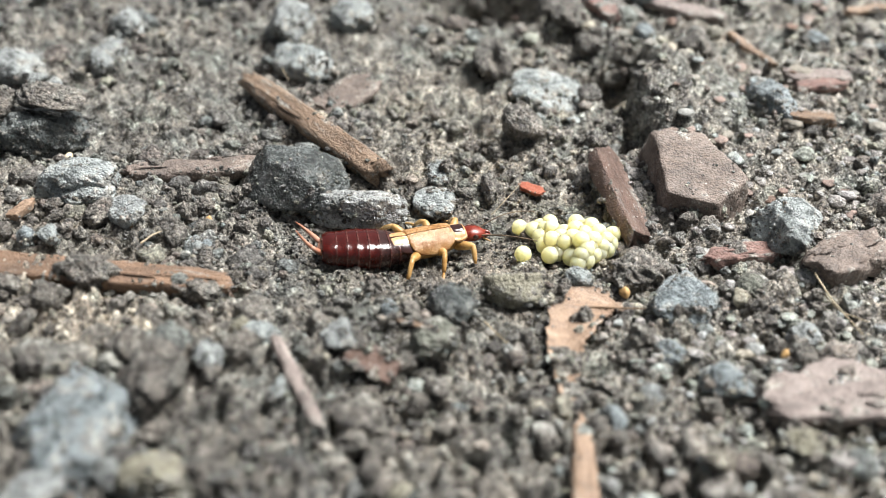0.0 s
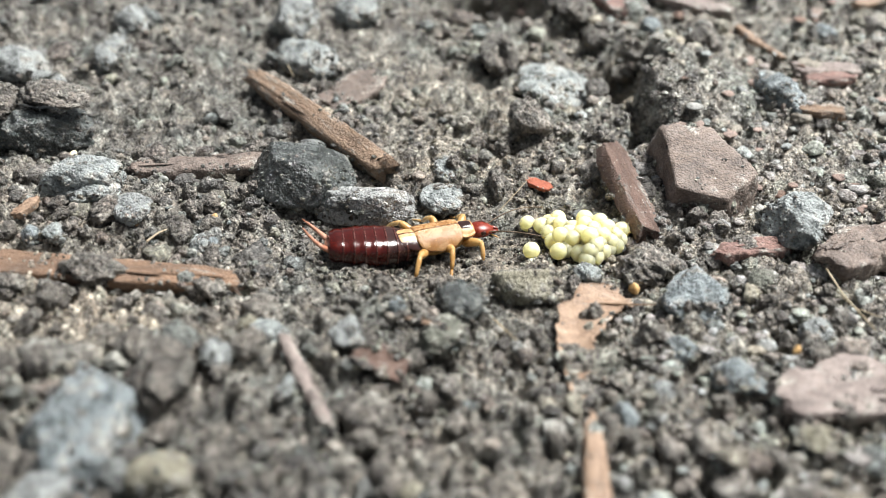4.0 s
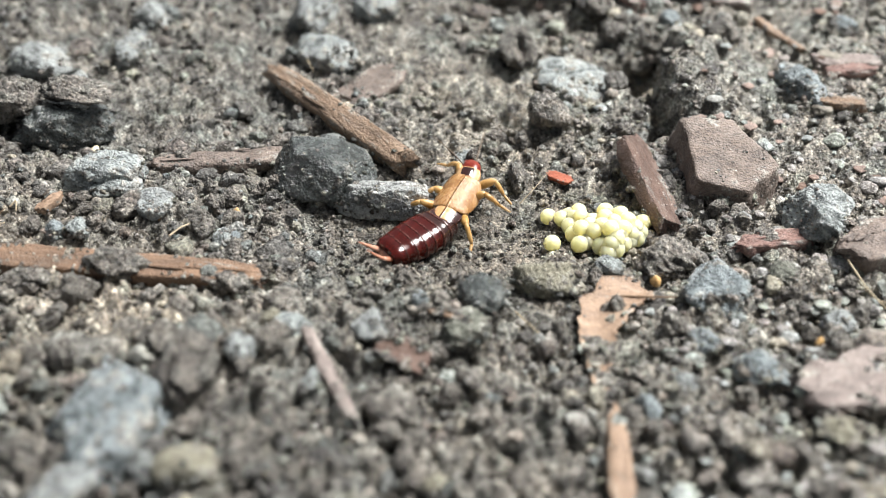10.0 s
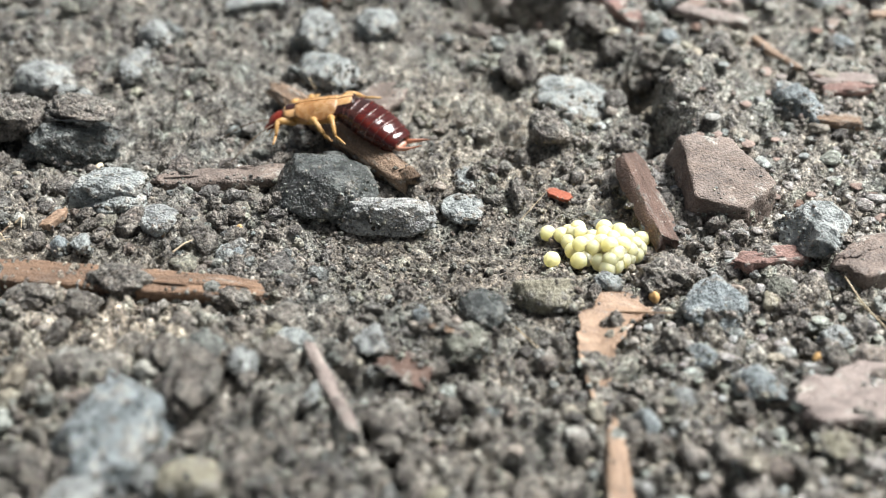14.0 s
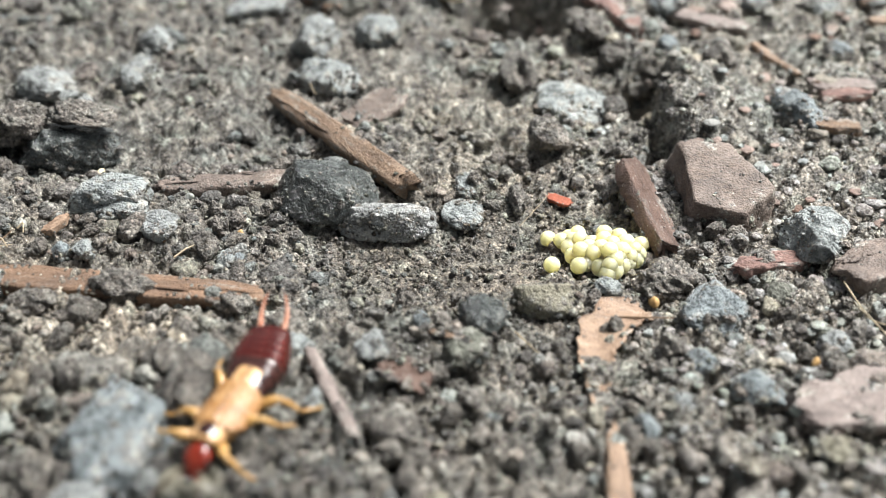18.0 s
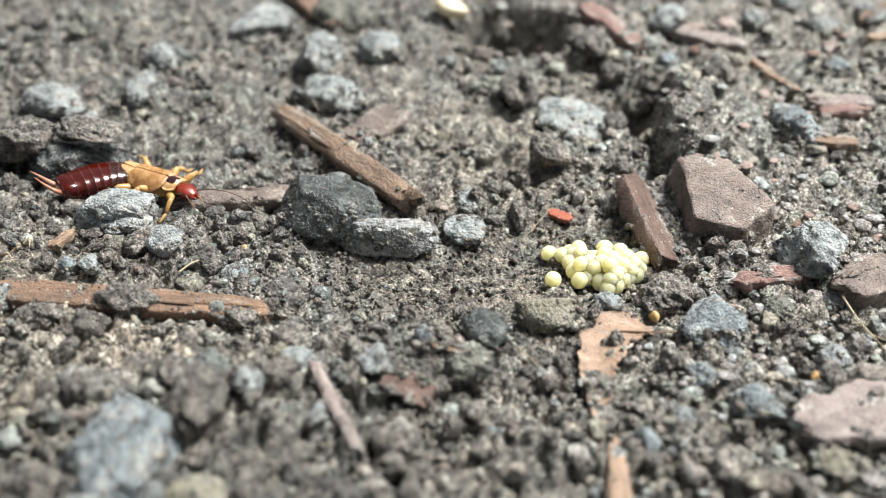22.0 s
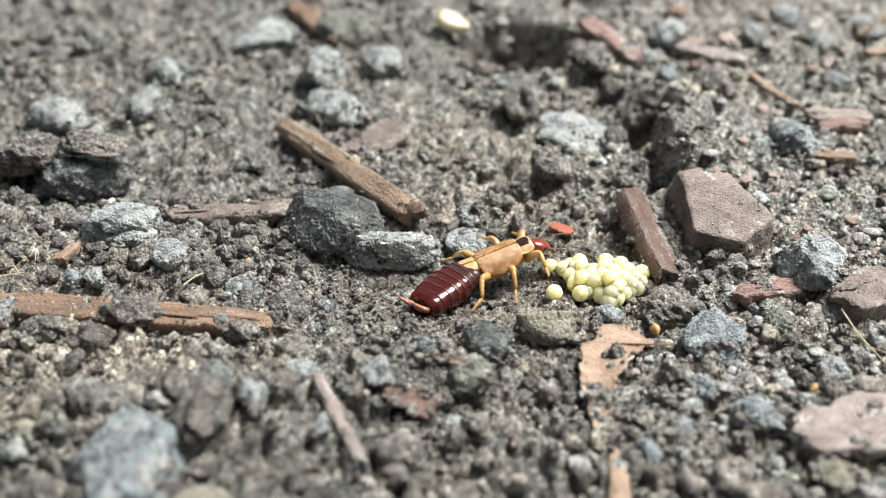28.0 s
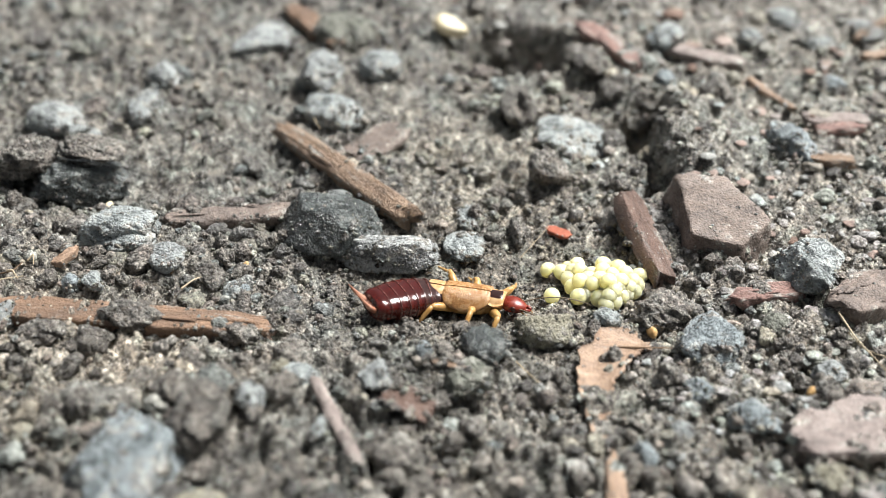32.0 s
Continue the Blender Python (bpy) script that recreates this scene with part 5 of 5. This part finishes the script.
# ---- what moves ----
def motions():
    BODY = [
        (0, 0.4, 1.1, -1.88, 3, 21),
        (8.4, 0.4, 1.1, -1.88, 3, 21),
        (9, 0.95, 2.18, -1.71, -5, 21),
        (9.5, 0.71, 2.61, -1.86, -1, 44),
        (10, 0.9, 3.83, -1.38, -11, 64),
        (10.5, 0.68, 6.26, -1.12, -6, 79),
        (11, 1.09, 6.16, -1.21, -7, 83),
        (11.5, 0.39, 8.28, -0.73, 5, 100),
        (12, -3.89, 12.73, 0.77, -20, 160),
        (12.5, -2.98, 12.1, 0.64, -17, 157),
        (13, -4.05, 12.19, 1.16, -17, 159),
        (13.5, -6.92, 13.9, 1.22, 3, 164),
        (14, -8.32, 13.39, 1.44, 11, 176),
        (14.5, -14.43, 4.81, 1.26, -4, 231),
        (16.5, -11.76, -4.02, 1.42, -24, 298),
        (17, -9.6, -9.68, 2.21, 1, 282),
        (17.5, -10.49, -17.22, 3.2, 1, 242),
        (18, -10.67, -17.93, 3.19, -1, 250),
        (18.5, -9.57, -22.1, 3, -9, 282),
        (19, -9.58, -24.04, 3.09, -10, 276),
        (19.5, -10.42, -21.13, 2.87, -4, 244),
        (20, -13.92, -17.89, 3.18, -3, 173),
        (20.5, -20.34, -7.3, 2.21, -9, 125),
        (21, -25.89, 4.24, 1.67, 9, 111),
        (21.25, -24.94, 7.42, 0.78, 0.5, 39),
        (21.5, -23.98, 10.6, -0.11, -8, -33),
        (22, -21.09, 8.67, 0.27, -3, -29),
        (22.5, -21.81, 8.44, 0.26, -2, -40),
        (23, -19.96, 6.82, 0.16, 13, -19),
        (23.5, -16.12, 2.12, 0.84, 6, -13),
        (24, -13.64, 2.19, 0.18, 4, -10),
        (24.5, -8.75, 0.3, -1.15, 12, -26),
        (25, -5.15, -1.41, -1.05, 2, -11),
        (25.5, -3, -0.74, -1.26, 5, 0),
        (27.5, 1.37, 1.89, -1.56, -7, 25),
        (28, 3.25, 2.73, -1.38, -13, 20),
        (28.5, 3.19, 3.73, -1.69, -8, 19),
        (29, 1.41, 2.54, -1.59, -8, 26),
        (29.5, 0.63, 0.52, -1.52, -8, -10),
        (30, 0.37, 0.54, -1.69, -1, -1),
        (30.5, 0.11, -0.06, -1.77, 2, -20),
        (31, 0.27, -0.28, -1.61, -2, -17),
        (31.5, 0.28, -0.34, -1.6, -3, -17),
        (32, 1.01, -0.36, -1.71, -1, -14),
    ]
    TAIL = [
        (0, -12, 3),
        (8.4, -12, 3),
        (9, 10, 12),
        (9.5, -10, 5),
        (10, -22, 8),
        (10.5, -9, -8),
        (11, -11, -5),
        (11.5, -16, -19),
        (12, -45, 8),
        (12.5, -44, 3),
        (13, -36, 2),
        (13.5, -26, -23),
        (14, -30, -25),
        (14.5, -5, -8),
        (16.5, -4, 4),
        (17, -2, -10),
        (17.5, 21, -6),
        (18, 13, -8),
        (18.5, -9, 9),
        (19, 0, 6),
        (19.5, 26, 0),
        (20, 15, -3),
        (20.5, -1, 4),
        (21, -4, -19),
        (21.25, 25.5, -11.5),
        (21.5, 55, -4),
        (22, 55, 7),
        (22.5, 55, 4),
        (23, 15, -9),
        (23.5, -22, -7),
        (24, 19, 0),
        (24.5, 8, -10),
        (25, -1, 0),
        (25.5, -2, -2),
        (27.5, 19, 13),
        (28, 28, 12),
        (28.5, 26, 4),
        (29, 26, 13),
        (29.5, 50, 11),
        (30, 39, 6),
        (30.5, 53, 10),
        (31, 44, 14),
        (31.5, 45, 14),
        (32, 41, 13),
    ]
    HEAD = [
        (0, -15, -9),
        (8.4, -15, -9),
        (9, 31, 5),
        (9.5, 35, -12),
        (10, 47, 3),
        (10.5, 50, 1),
        (11, 50, -8),
        (11.5, 50, -30),
        (12, -27, 42),
        (12.5, -24, 37),
        (13, -12, 16),
        (13.5, 50, 7),
        (14, 34, 7),
        (14.5, 2, -3),
        (16.5, 50, 33),
        (17, -10, -7),
        (17.5, -14, 13),
        (18, -2, 21),
        (18.5, 7, 34),
        (19, -32, 45),
        (19.5, -46, 12),
        (20, -7, -18),
        (20.5, 2, -5),
        (21, 0, -12),
        (21.25, -6, -3),
        (21.5, -12, 6),
        (22, -17, -7),
        (22.5, -19, 22),
        (23, -10, -9),
        (23.5, 8, 6),
        (24, 5, 11),
        (24.5, -5, -5),
        (25, 6, -2),
        (25.5, -25, -12),
        (27.5, -11, 15),
        (28, 11, 28),
        (28.5, -20, 28),
        (29, -26, 26),
        (29.5, -18, 14),
        (30, -30, 3),
        (30.5, -35, -13),
        (31, -31, -11),
        (31.5, -17, -4),
        (32, -9, -5),
    ]
    def between(rows, t):
        return [float(np.interp(t, [r[0] for r in rows], [r[k] for r in rows])) for k in range(1, len(rows[0]))]

    walk(EARWIG, [(t, pose(x * MM, y * MM, z * MM, 0, pitch, yaw)) for t, x, y, z, pitch, yaw in BODY])
    # head and neck shield
    walk(HEAD_PART, [(t, pose(NECK[0] * MM, 0, NECK[2] * MM, 0, p, yw * 0.75)) for t, yw, p in HEAD])
    walk(COLLAR, [(t, pose(1.9 * MM, 0, 0, 0, 0, yw * 0.25) @ pose(-1.9 * MM, 0, 0)) for t, yw, p in HEAD])
    # the abdomen bends ring by ring, most at the waist
    BEND = (0.42, 0.28, 0.18, 0.12, 0.07, 0.05, 0.03, 0.0)
    chains = [[] for _ in RINGS]
    for t, yw, p in TAIL:
        m = pose(*[c * MM for c in WAIST])
        for k, (half, tall, length) in enumerate(SEGMENTS):
            share = BEND[k]
            m = m @ pose(0, 0, 0, 0, p * share, yw * share)
            chains[k].append((t, m.copy()))
            m = m @ pose(-length * MM, 0, 0)
    for ring, rows in zip(RINGS, chains):
        walk(ring, rows)
    # the legs step in two tripods as the body travels or turns
    steps, phase, last = [], 0.0, between(BODY, 0)
    for i in range(0, 321):
        t = i / 10
        now = between(BODY, t)
        d = math.hypot(now[0] - last[0], now[1] - last[1]) + 0.02 * abs(now[4] - last[4])
        phase, last = phase + d / 3.4 * 2 * math.pi, now
        steps.append((t, phase, min(1.0, d / 0.25)))
    for k, leg in enumerate(LEGS):
        (hx, hy, hz), side = HIPS[k // 2], 1 if k % 2 == 0 else -1
        offset = math.pi * ((k // 2 + k) % 2)
        rows = []
        for i, (t, ph, active) in enumerate(steps):
            if t not in (0.0, 32.0) and not any(steps[j][2] > 0.02 for j in range(max(0, i - 1), min(321, i + 2))):
                continue
            lift = active * max(0.0, math.cos(ph + offset))
            swing = active * 22 * math.sin(ph + offset)
            rows.append((t, pose(hx * MM, hy * side * MM, hz * MM, side * 14 * lift, 0, side * -swing)))
        walk(leg, rows)


motions()
